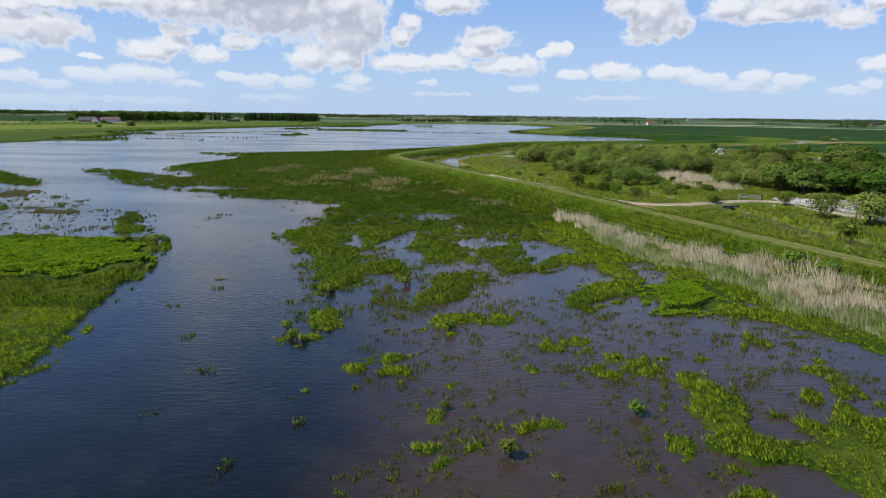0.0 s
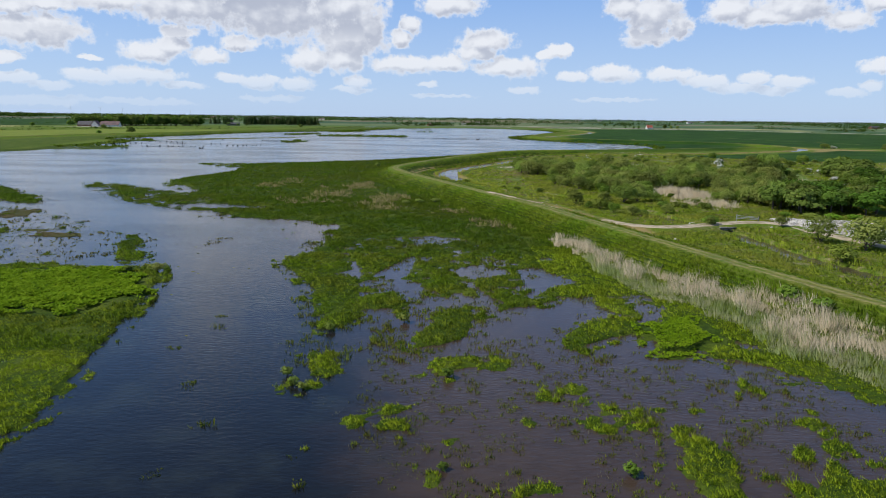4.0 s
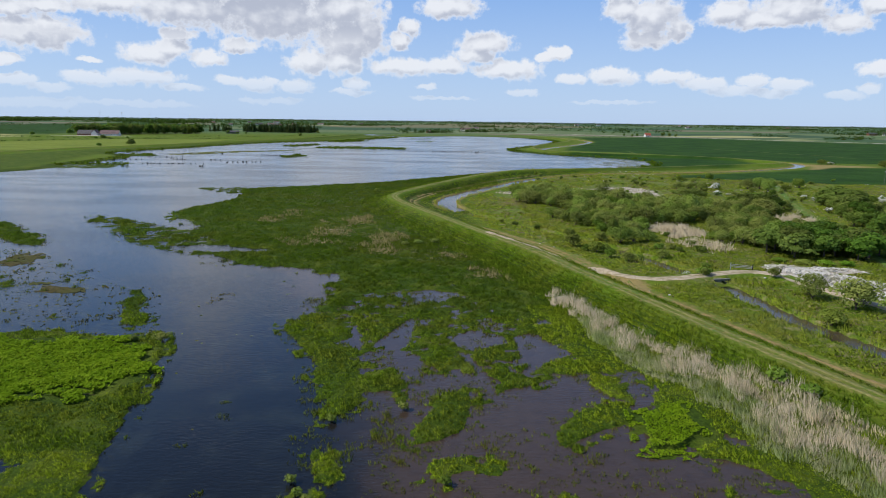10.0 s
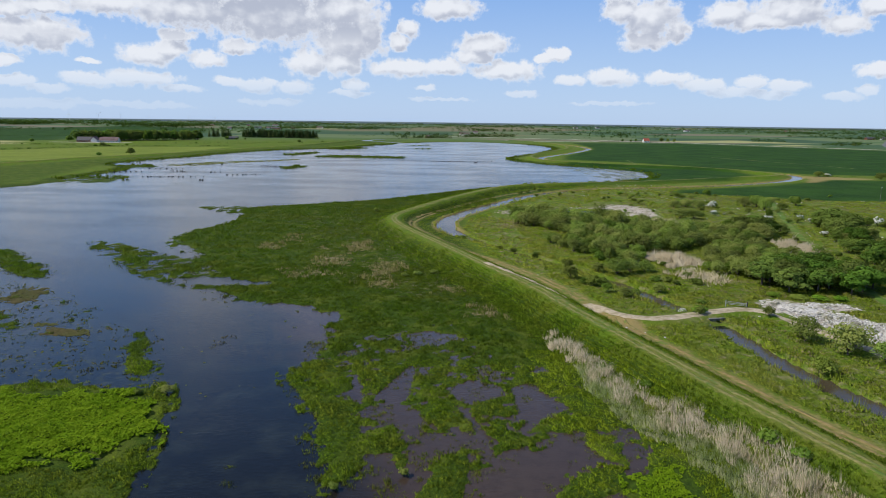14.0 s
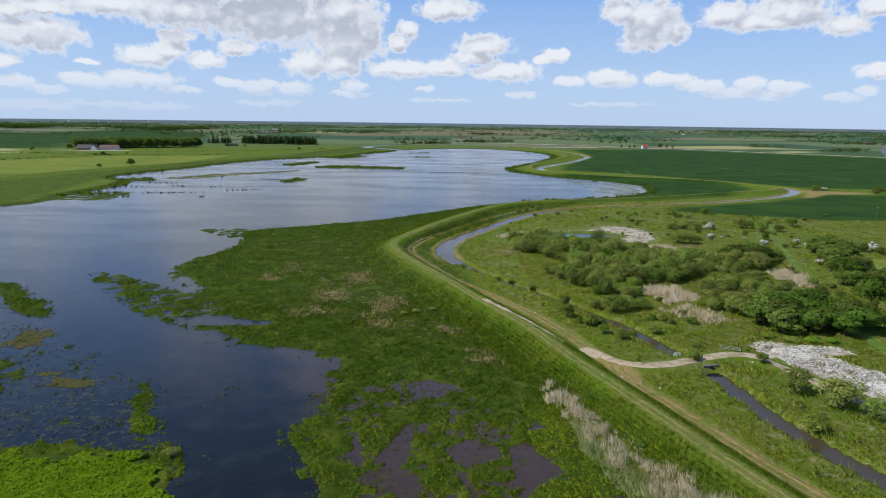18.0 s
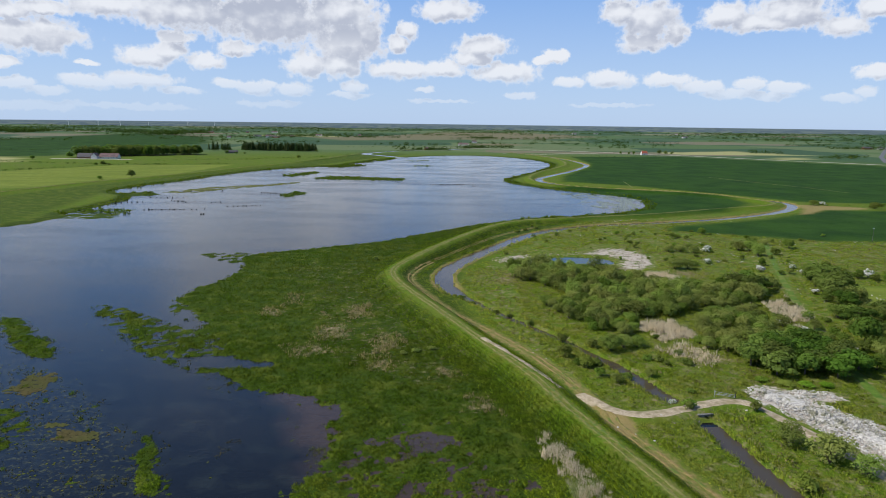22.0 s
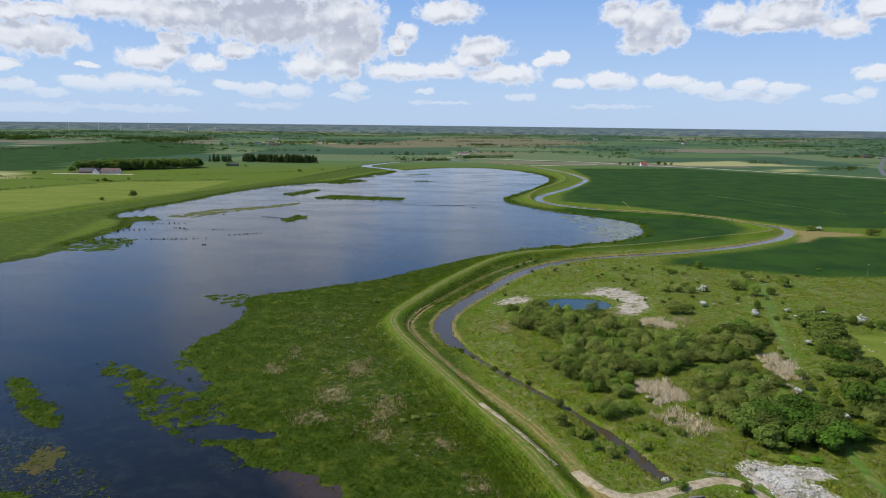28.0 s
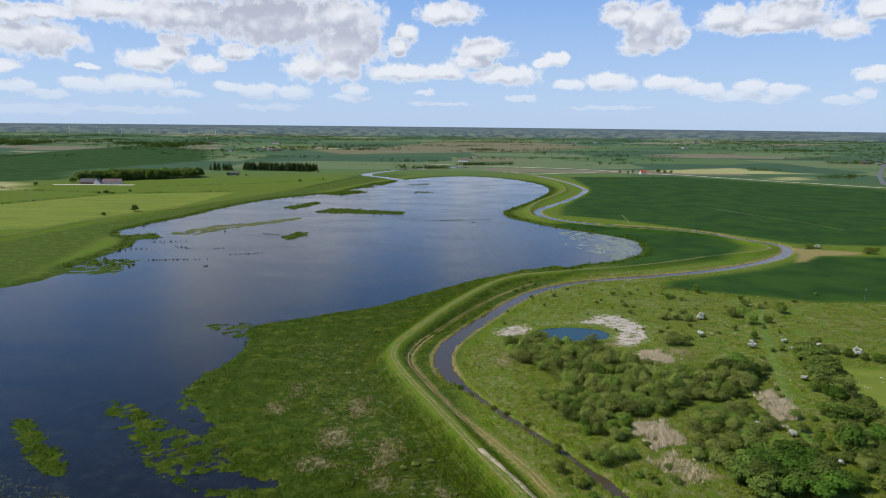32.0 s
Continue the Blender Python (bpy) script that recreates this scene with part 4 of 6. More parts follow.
LIMEBED = [(23, 73), (30, 75), (30.5, 68), (25.5, 63), (21.5, 63.5)]
ISLE = [(-190, 40), (-82, 92), (-60, 96), (-50, 96), (-43, 92), (-39, 82), (-44, 74), (-60, 76), (-190, 20)]
not_lime = lambda x, y: (inside(LIMEBED, x, y, 8) < -.5) & (inside(ISLE, x, y, 8) < 0)
not_isle = lambda x, y: not_lime(x, y) & (inside([(-250, 576), (-226, 629), (-185, 661), (-145, 705), (-143, 671), (-199, 610), (-216, 574)], x, y, 8) < 0)
marsh_bed("marsh_plants", -62, 62, 22, 62, 14.0, 8, (.16, .38), (.05, .10), .22, M_BED, "bright green marsh plants standing in shallow water", keep=not_lime, kite=False, lean=.7, dome=.5)
marsh_bed("marsh_plants", 16, 62, 62, 118, 8, 7, (.22, .5), (.07, .14), .32, M_BED, "bright green marsh plants below the reed bed", keep=not_lime, kite=False, lean=.7, dome=.5)
marsh_bed("marsh_plants", -82, 16, 62, 112, 8, 7, (.2, .48), (.07, .14), .32, M_MARSH, "green marsh plants standing in shallow water", keep=not_lime, kite=False, lean=.7, dome=.5)
marsh_bed("marsh_plants", -150, 50, 112, 190, 4.6, 7, (.28, .62), (.07, .13), .42, M_SEDGE, "dark green sedges on a wet peninsula", lean=.65, dome=.5, kite=False)
marsh_bed("marsh_plants", -150, 30, 190, 440, 2.0, 5, (.3, .65), (.10, .2), .55, M_SEDGE, "dark green sedges on a wet peninsula", dome=.4, kite=False)
marsh_bed("lake_reeds", -300, 180, 440, 1180, .05, 8, (.6, 1.3), (.3, .6), 1.6, M_SEDGE, "low green reeds on small islands in the lake", keep=not_isle)


def broad_leaves():
    x, y = scatter(rng, 200000, -80, -34, 30, 104)
    ok = (-x < .73 * y + 8) & (inside(ISLE, x, y, 8) + 3.0 * fbm(x / 4, y / 4, 17, 3) > 0)
    x, y = x[ok], y[ok]
    z = height(x, y)
    ok = z > .02
    x, y, z = x[ok], y[ok], z[ok]
    rise = np.clip(.42 + .30 * fbm(x / 2.6, y / 2.6, 19, 3), .12, .9)
    pads("butterbur", x, y, z + rise * rng.uniform(.45, 1.0, len(x)), .07, .19, .45, M_LIME, "broad-leaved lime-green water plants", "marsh plants")


broad_leaves()


def lime_cushion():
    x, y = scatter(rng, 16000, 20, 32, 61, 77)
    d = inside(LIMEBED, x, y, 8) + .7 * fbm(x / 2, y / 2, 18, 3)
    x, y, d = x[d > 0], y[d > 0], d[d > 0]
    pads("lime_cushion", x, y, np.maximum(height(x, y), 0) + (.15 + .45 * step(d, 0, 1.5)) * rng.uniform(.6, 1.0, len(x)), .05, .11, .5, M_LIME, "dense cushion of lime-green water plants", "marsh plants")


lime_cushion()


def floating():
    # mats of drowned weed that lie at the surface
    for poly, n in (([(-104, 148), (-106, 159), (-99, 159), (-94, 149), (-98, 146)], 2200), ([(-83, 131), (-73, 128), (-71, 125), (-79, 124)], 1500)):
        px, py = zip(*poly)
        x, y = scatter(rng, n, min(px) - 1, max(px) + 1, min(py) - 1, max(py) + 1)
        ok = inside(poly, x, y, 8) + 1.6 * fbm(x / 3, y / 3, 29, 3) > 0
        pads("weed_mat", x[ok], y[ok], rng.uniform(.01, .06, ok.sum()), .18, .5, .06, M_MAT, "brownish mat of drowned weed lying on the water", "water plants")
    # specks of weed all over the drowned bed and the mouth of the channel
    x, y = scatter(rng, 9000, -150, -22, 60, 205)
    d = inside([(-150, 185), (-102, 164), (-84, 149), (-63, 126), (-46, 103), (-34, 64), (-60, 40), (-150, 60)], x, y, 12)
    ok = (height(x, y) < 0) & (rng.uniform(0, 1, len(x)) < np.where(d > 0, .65, .05)) & (fbm(x / 7, y / 7, 37, 3) > np.where(d > 0, -.1, .3))
    pads("weed_specks", x[ok], y[ok], rng.uniform(.01, .05, ok.sum()), .07, .30, .10, M_WEED, "specks of olive weed breaking the surface", "water plants")
    # pads at the head of the bay
    x, y = scatter(rng, 26000, 100, 185, 476, 640)
    d = inside([(118, 640), (150, 618), (180, 560), (164, 505), (137, 478), (124, 512), (107, 551)], x, y, 12)
    ok = (d > -2) & (height(x, y) < .02) & (fbm(x / 7, y / 16, 39, 4) > .12 - .02 * d)
    pads("floating_pads", x[ok], y[ok], rng.uniform(.02, .06, ok.sum()), .25, .7, .05, M_PAD, "pale glossy pads floating at the head of the bay", "water plants")


floating()


def reed_beds():
    for poly, per, tall in zip(DRY, (6.0, 1.5, 1.5, 1.4, 3, 5, 3, 1, .8, 1.2, .5, 1, .8, .8, .8, .7, .6, 1.0), ((.8, 1.45),) + ((.6, 1.1),) * 3 + ((1.0, 1.8),) * 4 + ((.5, .9),) * 10):
        px, py = zip(*poly)
        x, y = scatter(rng, int((max(px) - min(px) + 6) * (max(py) - min(py) + 6) * per), min(px) - 3, max(px) + 3, min(py) - 3, max(py) + 3)
        ok = inside(poly, x, y, 8) + 2.4 * fbm(x / 4, y / 4, 61, 3) > 0
        x, y = x[ok], y[ok]
        near = per == 6.0
        blades("dry_reeds", x, y, height(x, y), 7 if near else 6, tall, (.04, .08) if near else (.08, .18), .35, M_STRAW if tall[0] >= .8 else M_HAY, "pale straw-coloured bed of last year's reeds", "reeds", rng, False, .4)
    # pale green new reeds along the wet side of the bed
    x, y = scatter(rng, 30000, 24, 66, 26, 110)
    d = inside([(p[0] - 2.5, p[1] - 1.0) for p in DRY[0]], x, y, 8)
    ok = (d + 1.6 * fbm(x / 4, y / 4, 63, 3) > -1.0) & (inside(DRY[0], x, y, 8) < 2.0)
    x, y = x[ok], y[ok]
    blades("young_reeds", x, y, height(x, y), 7, (.35, .95), (.04, .09), .35, M_YOUNG, "pale green new reeds along the dry reed bed", "reeds", rng, False, .5)


reed_beds()


def stems():
    x, y = scatter(rng, 9000, -12, 40, 24, 76)
    z = height(x, y)
    ok = (z > -.26) & (z < .01) & (fbm(x / 5, y / 5, 27, 3) > .15)
    blades("emergent_stems", x[ok], y[ok], 0 * x[ok], 4, (.10, .30), (.02, .04), .18, M_STEM, "thin dead stems rising out of shallow water", "water plants", rng, False, .8)
    # little tufts all over the shallow pool
    cx, cy = scatter(rng, 1500, -9, 40, 24, 72)
    ok = (height(cx, cy) > -.34) & (inside([(-9, 74), (34, 60), (40, 44), (14, 24), (-6, 24)], cx, cy, 10) > 0) & (fbm(cx / 9, cy / 9, 23, 3) > -.25)
    cx, cy = np.repeat(cx[ok], 7), np.repeat(cy[ok], 7)
    s = np.repeat(rng.uniform(.12, .5, ok.sum()), 7)
    x, y = cx + rng.normal(0, 1, len(cx)) * s, cy + rng.normal(0, 1, len(cx)) * s
    blades("pool_tufts", x, y, 0 * x, 6, (.10, .32), (.04, .08), .13, M_TUFT, "small olive-green tufts scattered over a shallow pool", "marsh plants", rng, False, .5)
    cx, cy = scatter(rng, 2600, -26, 27, 60, 132)
    z = height(cx, cy)
    ok = (z > -.30) & (z < .06) & (fbm(cx / 6, cy / 6, 24, 3) > -.3)
    cx, cy = np.repeat(cx[ok], 6), np.repeat(cy[ok], 6)
    s = np.repeat(rng.uniform(.15, .6, ok.sum()), 6)
    x, y = cx + rng.normal(0, 1, len(cx)) * s, cy + rng.normal(0, 1, len(cx)) * s
    blades("pool_tufts", x, y, 0 * x, 5, (.12, .40), (.05, .11), .18, M_TUFT, "small olive-green tufts scattered over a shallow pool", "marsh plants", rng, False, .5)
    x, y = scatter(rng, 9000, -140, -40, 98, 210)
    z = height(x, y)
    ok = (z > -.24) & (z < .02) & (inside(WET, x, y, 20) > 5)
    blades("emergent_stems", x[ok], y[ok], 0 * x[ok], 4, (.05, .2), (.08, .18), .45, M_WEED, "sparse water weeds breaking the surface", "water plants", rng, True, .8)
    for cx, cy in ((-22, 55), (-18, 47), (-26, 75), (-25, 71), (-16, 66), (-19, 40), (-9, 39), (-27, 64), (-12, 33), (12, 34)):
        x, y = cx + rng.normal(0, .35, 9), cy + rng.normal(0, .35, 9)
        blades("water_weed", x, y, 0 * x, 6, (.1, .32), (.03, .06), .2, M_TUFT, "small clump of water weed in the open channel", "water plants", rng, True, .9)


stems()


def meadow():
    # grass of the dyke and the banks
    x, y = scatter(rng, 240000, -40, 110, 30, 430)
    d = line_distance(CREST, x, y, 20)
    ok = (d < 14) & (d > 2.1) & (line_distance(BERM, x, y, 8) > 2.9) & (line_distance(GRAVEL_ROAD, x, y, 8) > 4.6) & (rng.uniform(0, 1, len(x)) < np.clip(110 / y, .4, 1))
    x, y = x[ok], y[ok]
    z = height(x, y)
    ok = z > .1
    dry_side = (line_distance(BERM, x, y, 20) < line_distance(CREST, x, y, 20) * 1.25) & (y < 270)
    lush = ok & ~dry_side
    blades("dyke_grass", x[lush], y[lush], z[lush], 5, (.3, .75), (.09, .18), .55, M_DYKE, "rough green grass on the dyke's slopes", "grass", rng, False, .6, .4)
    short = ok & dry_side
    blades("verge_grass", x[short], y[short], z[short], 6, (.10, .26), (.08, .16), .6, M_GRASS, "short yellowish grass along the foot of the dyke", "grass", rng, False, .6)
    x, y = scatter(rng, 330000, 0, 112, 40, 205)
    d = line_distance(CREST, x, y, 20)
    ok = (d < 13) & (d > 1.9) & (line_distance(BERM, x, y, 8) > 2.2) & (line_distance(GRAVEL_ROAD, x, y, 8) > 3.4) & (rng.uniform(0, 1, len(x)) < np.clip(90 / y, .35, 1))
    x, y = x[ok], y[ok]
    z = height(x, y)
    dry_side = line_distance(BERM, x, y, 20) < line_distance(CREST, x, y, 20) * 1.25
    w, v = (z > .1) & ~dry_side, (z > .1) & dry_side
    blades("dyke_grass", x[w], y[w], z[w], 4, (.25, .6), (.05, .11), .4, M_DYKE, "long green grass on the dyke's slopes", "grass", rng, False, .6, .4)
    blades("verge_grass", x[v], y[v], z[v], 4, (.10, .28), (.05, .10), .4, M_GRASS, "short yellowish grass along the foot of the dyke", "grass", rng, False, .7)
    # tall herbs between the canal and the thicket
    x, y = scatter(rng, 62000, 30, 132, 60, 262)
    ok = (inside(WET, x, y, 30) < -10) & (line_distance(CREST, x, y, 20) > 10) & (line_distance(GRAVEL_ROAD, x, y, 8) > 2.6) & (line_distance(BERM, x, y, 8) > 2.6) & (line_distance(LANE, x, y, 8) > 1.8) & (inside(BARE[2], x, y, 8) < 0)
    x, y = x[ok], y[ok]
    z = height(x, y)
    w = z > .25
    blades("tall_herbs", x[w], y[w], z[w], 8, (.2, .6), (.07, .15), .6, M_GRASS, "tall mixed grass and herbs between canal and thicket", "grass", rng, False, .7, .4)
    # tussocks between the bushes, behind the dyke
    x, y = scatter(rng, 60000, -10, 270, 40, 440)
    d = inside(WET, x, y, 30)
    ok = (d < -10) & (line_distance(CREST, x, y, 20) > 9) & (line_distance(GRAVEL_ROAD, x, y, 8) > 4.2) & (line_distance(BERM, x, y, 8) > 2.9) & (line_distance(LANE, x, y, 8) > 2)
    for p in BARE + [POND] + CROP_AND_SHADE[1:3] + LIGHT[1:]:
        ok &= inside(p, x, y, 8) < 0
    ok &= fbm(x / 9, y / 9, 71, 3) > -.35
    x, y = x[ok], y[ok]
    z = height(x, y)
    ok = z > .25
    x, y, z = x[ok], y[ok], z[ok]
    some = rng.uniform(0, 1, len(x)) < np.clip(.28 + .5 * fbm(x / 14, y / 14, 73, 3), .05, .7)
    blades("tussock_grass", x[~some], y[~some], z[~some], 8, (.15, .5), (.10, .22), .85, M_GRASS, "rough tussock grass and herbs between the bushes", "grass", rng, True, .6)
    blades("dry_tussocks", x[some], y[some], z[some], 6, (.2, .55), (.08, .18), .6, M_TUSSOCK, "dry yellowish tussocks between the bushes", "grass", rng, True, .5)
    # white umbels
    x, y = scatter(rng, 1500, 40, 250, 200, 440)
    ok = (fbm(x / 16, y / 16, 81, 3) > .35) & (inside(WET, x, y, 30) < -12) & (inside(CROP_AND_SHADE[1], x, y, 9) < 0)
    x, y = x[ok], y[ok]
    blades("white_umbels", x, y, height(x, y) + .3, 3, (.2, .4), (.12, .28), .5, M_BLOSSOM, "scattered white flowering herbs", "flowers", rng, True, 1.5)
    # reeds along the canal
    x, y = scatter(rng, 55000, -6, 100, 40, 420)
    d = np.minimum(line_distance(CANAL_N, x, y, 12) + .9 - step(y, 225, 265) * 1.5, line_distance(CANAL_S, x, y, 12) + .6)
    ok = (d > 2.5) & (d < 4.3) & (fbm(x / 7, y / 7, 91, 3) > -.5) & (line_distance(GRAVEL_ROAD, x, y, 8) > 4.4)
    x, y = x[ok], y[ok]
    blades("bank_reeds", x, y, height(x, y), 5, (.6, 1.3), (.07, .16), .35, M_GRASS, "pale green reeds along the canal banks", "reeds", rng, False, .3)

    # floating leaves along the canal's edges
    x, y = scatter(rng, 40000, 20, 90, 60, 240)
    d = np.minimum(line_distance(CANAL_N, x, y, 12) + .9, line_distance(CANAL_S, x, y, 12) + .6)
    ok = (d > 1.7) & (d < 2.6) & (fbm(x / 4, y / 4, 99, 3) > .1)
    x, y = x[ok], y[ok]
    blades("floating_leaves", x, y, 0 * x + .05, 3, (.03, .06), (.08, .16), .3, M_MARSH, "small floating leaves along the canal's edge", "water plants", rng, True, 4.0)


meadow()


# ---- bushes and trees ----
def leaf_cloud(name, lobes, n, leaf, mat, seed, droop=.4):
    """A crown: many small leaf sprays round a set of rounded lobes (x, y, z, rx, ry, rz)."""
    r = np.random.default_rng(seed)
    L = np.array(lobes, float)
    wt = (L[:, 3] * L[:, 4] * L[:, 5]) ** .67
    pick = r.choice(len(L), n, p=wt / wt.sum())
    d = r.normal(size=(n, 3))
    d /= np.linalg.norm(d, axis=1)[:, None]
    d[:, 2] = np.where(d[:, 2] < -.45, -d[:, 2], d[:, 2])
    rad = 1 - .26 * r.uniform(0, 1, n) ** 1.6 + .10 * r.normal(size=n)
    C = L[pick, :3] + d * L[pick, 3:] * rad[:, None]
    nor = d * .9 + r.normal(size=(n, 3)) * .36 + np.array((0, 0, droop))
    nor /= np.linalg.norm(nor, axis=1)[:, None]
    t = np.cross(nor, r.normal(size=(n, 3)))
    t /= np.linalg.norm(t, axis=1)[:, None] + 1e-9
    b = np.cross(nor, t)
    s = leaf * r.uniform(.55, 1.35, n)[:, None]
    k = r.uniform(.5, .9, n)[:, None]
    V = np.stack([C - t * s, C - b * s * k + nor * s * .25, C + t * s, C + b * s * k - nor * s * .15], 1).reshape(-1, 3)
    V[:, 2] = np.maximum(V[:, 2], .02)
    F = np.arange(n * 4).reshape(n, 4)
    back = np.einsum("ij,ij->i", np.cross(V.reshape(n, 4, 3)[:, 1] - V.reshape(n, 4, 3)[:, 0], V.reshape(n, 4, 3)[:, 2] - V.reshape(n, 4, 3)[:, 0]), nor) < 0
    F[back] = F[back][:, ::-1]
    N = d * .9 + nor * .25 + np.array((0, 0, .34))
    N /= np.linalg.norm(N, axis=1)[:, None]
    return mesh_from(name, V, F, [mat], normals=np.repeat(N, 4, 0))


def lobes_bush(seed, w, h, n=8):
    r = random.Random(seed)
    out = [(0, 0, h * .5, w * .34, w * .34, h * .46)]
    for i in range(n):
        a = 2 * math.pi * (i + r.random() * .7) / n
        d = w * r.uniform(.18, .34)
        q = r.uniform(.18, .27)
        out.append((d * math.cos(a), d * math.sin(a), h * r.uniform(.28, .66), w * q, w * q, h * r.uniform(.22, .34)))
    return out


def lobes_tree(seed, w, h, n=11):
    r = random.Random(seed)
    out = [(0, 0, h * .66, w * .32, w * .32, h * .32)]
    for i in range(n):
        a = 2.4 * i + r.random()
        d = w * r.uniform(.12, .36)
        q = r.uniform(.15, .24)
        out.append((d * math.cos(a), d * math.sin(a), h * r.uniform(.36, .84), w * q, w * q, h * r.uniform(.10, .17)))
    return out


def lobes_fir(seed, w, h):
    r = random.Random(seed)
    return [(r.uniform(-.05, .05) * w, r.uniform(-.05, .05) * w, h * (.14 + .105 * i), w * (.5 - .055 * i), w * (.5 - .055 * i), h * .085) for i in range(8)]


def limbs(seed, h, r0, n, spread, lean=.25):
    """A tapered trunk with limbs that reach into the crown."""
    r = random.Random(seed)
    bm = bmesh.new()
    top = Vector((r.uniform(-lean, lean) * .3, r.uniform(-lean, lean) * .3, h * .72))
    mid = Vector((top.x * .3, top.y * .3, h * .36))
    tube(bm, (0, 0, -.3), mid, r0, r0 * .7)
    tube(bm, mid, top, r0 * .7, r0 * .25)
    for i in range(n):
        a = 2.4 * i + r.random()
        s = mid.lerp(top, r.uniform(0, .7)) if h > 5 else Vector((0, 0, h * .05))
        e = s + Vector((math.cos(a) * spread, math.sin(a) * spread, h * r.uniform(.22, .42)))
        tube(bm, s, e, r0 * .4, r0 * .12, 5)
    me = bpy.data.meshes.new("limbs")
    bm.to_mesh(me)
    bm.free()
    me.materials.append(M_BARK)
    return me


def plant(name, label, category, seed, w, h, n, leaf, mat, kind="bush", blossom=0.0, hidden=(0, 0, -400)):
    """A bush or tree at the origin: trunk and crown, perhaps with blossom."""
    e = new(name)
    e.empty_display_size = .5
    L = {"bush": lobes_bush, "tree": lobes_tree}[kind](seed, w, h) if kind != "fir" else lobes_fir(seed, w, h)
    child("trunk", limbs(seed, h, .05 * w * (.55 if kind == "bush" else .6), 5 if kind != "fir" else 0, w * .28), e)
    child("crown", leaf_cloud("crown", L, n, leaf, mat, seed), e)
    if blossom:
        L2 = [(a, b, c + .12, p * 1.03, q * 1.03, s * 1.03) for a, b, c, p, q, s in random.Random(seed + 9).sample(L, max(2, len(L) * 2 // 3))]
        child("blossom", leaf_cloud("blossom", L2, int(n * blossom), leaf * .95, M_BLOSSOM, seed + 5, .8), e, "white blossom")
    return tagged(e, label, category)


class Fresh:
    """Some makes of one plant; the first use of each is the plant itself, the later ones are copies."""

    def __init__(self, makes, group):
        self.makes, self.group, self.used, self.r = makes, group, set(), random.Random(len(group))

    def put(self, x, y, scale=1.0, flat=1.0, z=None, which=None):
        i = which if which is not None else self.r.randrange(len(self.makes))
        z = float(height(np.array([x]), np.array([y]))[0]) if z is None else z
        m = pose(x, y, z - .05, 0, 0, self.r.uniform(0, 360)) @ Matrix.Diagonal((scale * self.r.uniform(.9, 1.1), scale * self.r.uniform(.9, 1.1), scale * flat, 1))
        make = self.makes[i]
        if i in self.used:
            own = make.matrix_basis.copy()
            make.matrix_basis = Matrix()
            ob = copy_thing(make, m)
            make.matrix_basis = own
        else:
            self.used.add(i)
            ob = make
            ob.matrix_basis = m
        return tagged(ob, group=self.group)


WILLOW = Fresh([plant("willow_bush", "rounded grey-green willow bush in a thicket", "bush", 10 + i, 5.6, 4.0 + .5 * (i % 3), 1500, .175, M_WILLOW) for i in range(5)], "willow thicket inside the dyke's bend")
DARKBUSH = Fresh([plant("thorn_bush", "dense dark green bush on rough grass", "bush", 30 + i, 4.6, 3.6, 980, .20, M_BUSH) for i in range(4)], "dark bushes of the rough land")
BRIGHT = Fresh([plant("elder_bush", "bright fresh-green bush beside the canal", "bush", 40 + i, 5.0, 3.4, 900, .25, M_BRIGHT) for i in range(2)], "fresh green bushes")
SYCAMORE = Fresh([plant("sycamore_tree", "broad dark green tree with layered foliage", "tree", 50 + i, 9.0, 6.6, 1700, .33, M_TREE, "tree") for i in range(3)], "broad dark trees of the thicket")
HAWTHORN = Fresh([plant("hawthorn_bush", "hawthorn bush covered in white blossom", "bush", 60 + i, 4.2, 3.2, 620, .20, M_BUSH, "bush", 1.0) for i in range(3)], "blossoming hawthorns")
LOW = Fresh([plant("low_shrub", "low green shrub in long grass", "bush", 70 + i, 3.0, 1.5, 260, .24, M_BUSH) for i in range(3)], "low shrubs")


def fill(kinds, poly, gap, lo, hi, chance=1.0, flat=1.0, seed=1, away=()):
    r = random.Random(seed)
    px, py = zip(*poly)
    pts = []
    for _ in range(6000):
        x, y = r.uniform(min(px), max(px)), r.uniform(min(py), max(py))
        if all((x - a) ** 2 + (y - b) ** 2 > gap * gap for a, b in pts) and inside(poly, np.array([x]), np.array([y]), 20)[0] > 0:
            pts.append((x, y))
    for x, y in pts:
        if r.random() < chance and not any(inside(p, np.array([x]), np.array([y]), 20)[0] > -1.5 for p in away):
            r2 = r.random()
            kinds[int(r2 * len(kinds))].put(x, y, r.uniform(lo, hi), flat * r.uniform(.85, 1.2))


OPEN = [DRY[4], DRY[5], DRY[6], DRY[7]]
fill([WILLOW, WILLOW, WILLOW, WILLOW, DARKBUSH], [(28, 286), (49, 294), (73, 280), (84, 262), (97, 250), (118, 256), (128, 262), (122, 238), (111, 224), (93, 224), (82, 213), (68, 208), (56, 214), (48, 228), (44, 250), (32, 266)], 3.3, .85, 1.4, .97, 1.0, 2, OPEN)
fill([WILLOW, WILLOW, DARKBUSH], [(36, 228), (43, 208), (53, 193), (64, 194), (66, 206), (50, 224)], 3.6, .7, 1.1, .9, 1.0, 22, OPEN)
fill([WILLOW, WILLOW, DARKBUSH, WILLOW], [(80, 198), (93, 214), (104, 216), (111, 197), (105, 180), (87, 171), (79, 168), (74, 174)], 3.3, .75, 1.15, .95, 1.0, 3, OPEN)
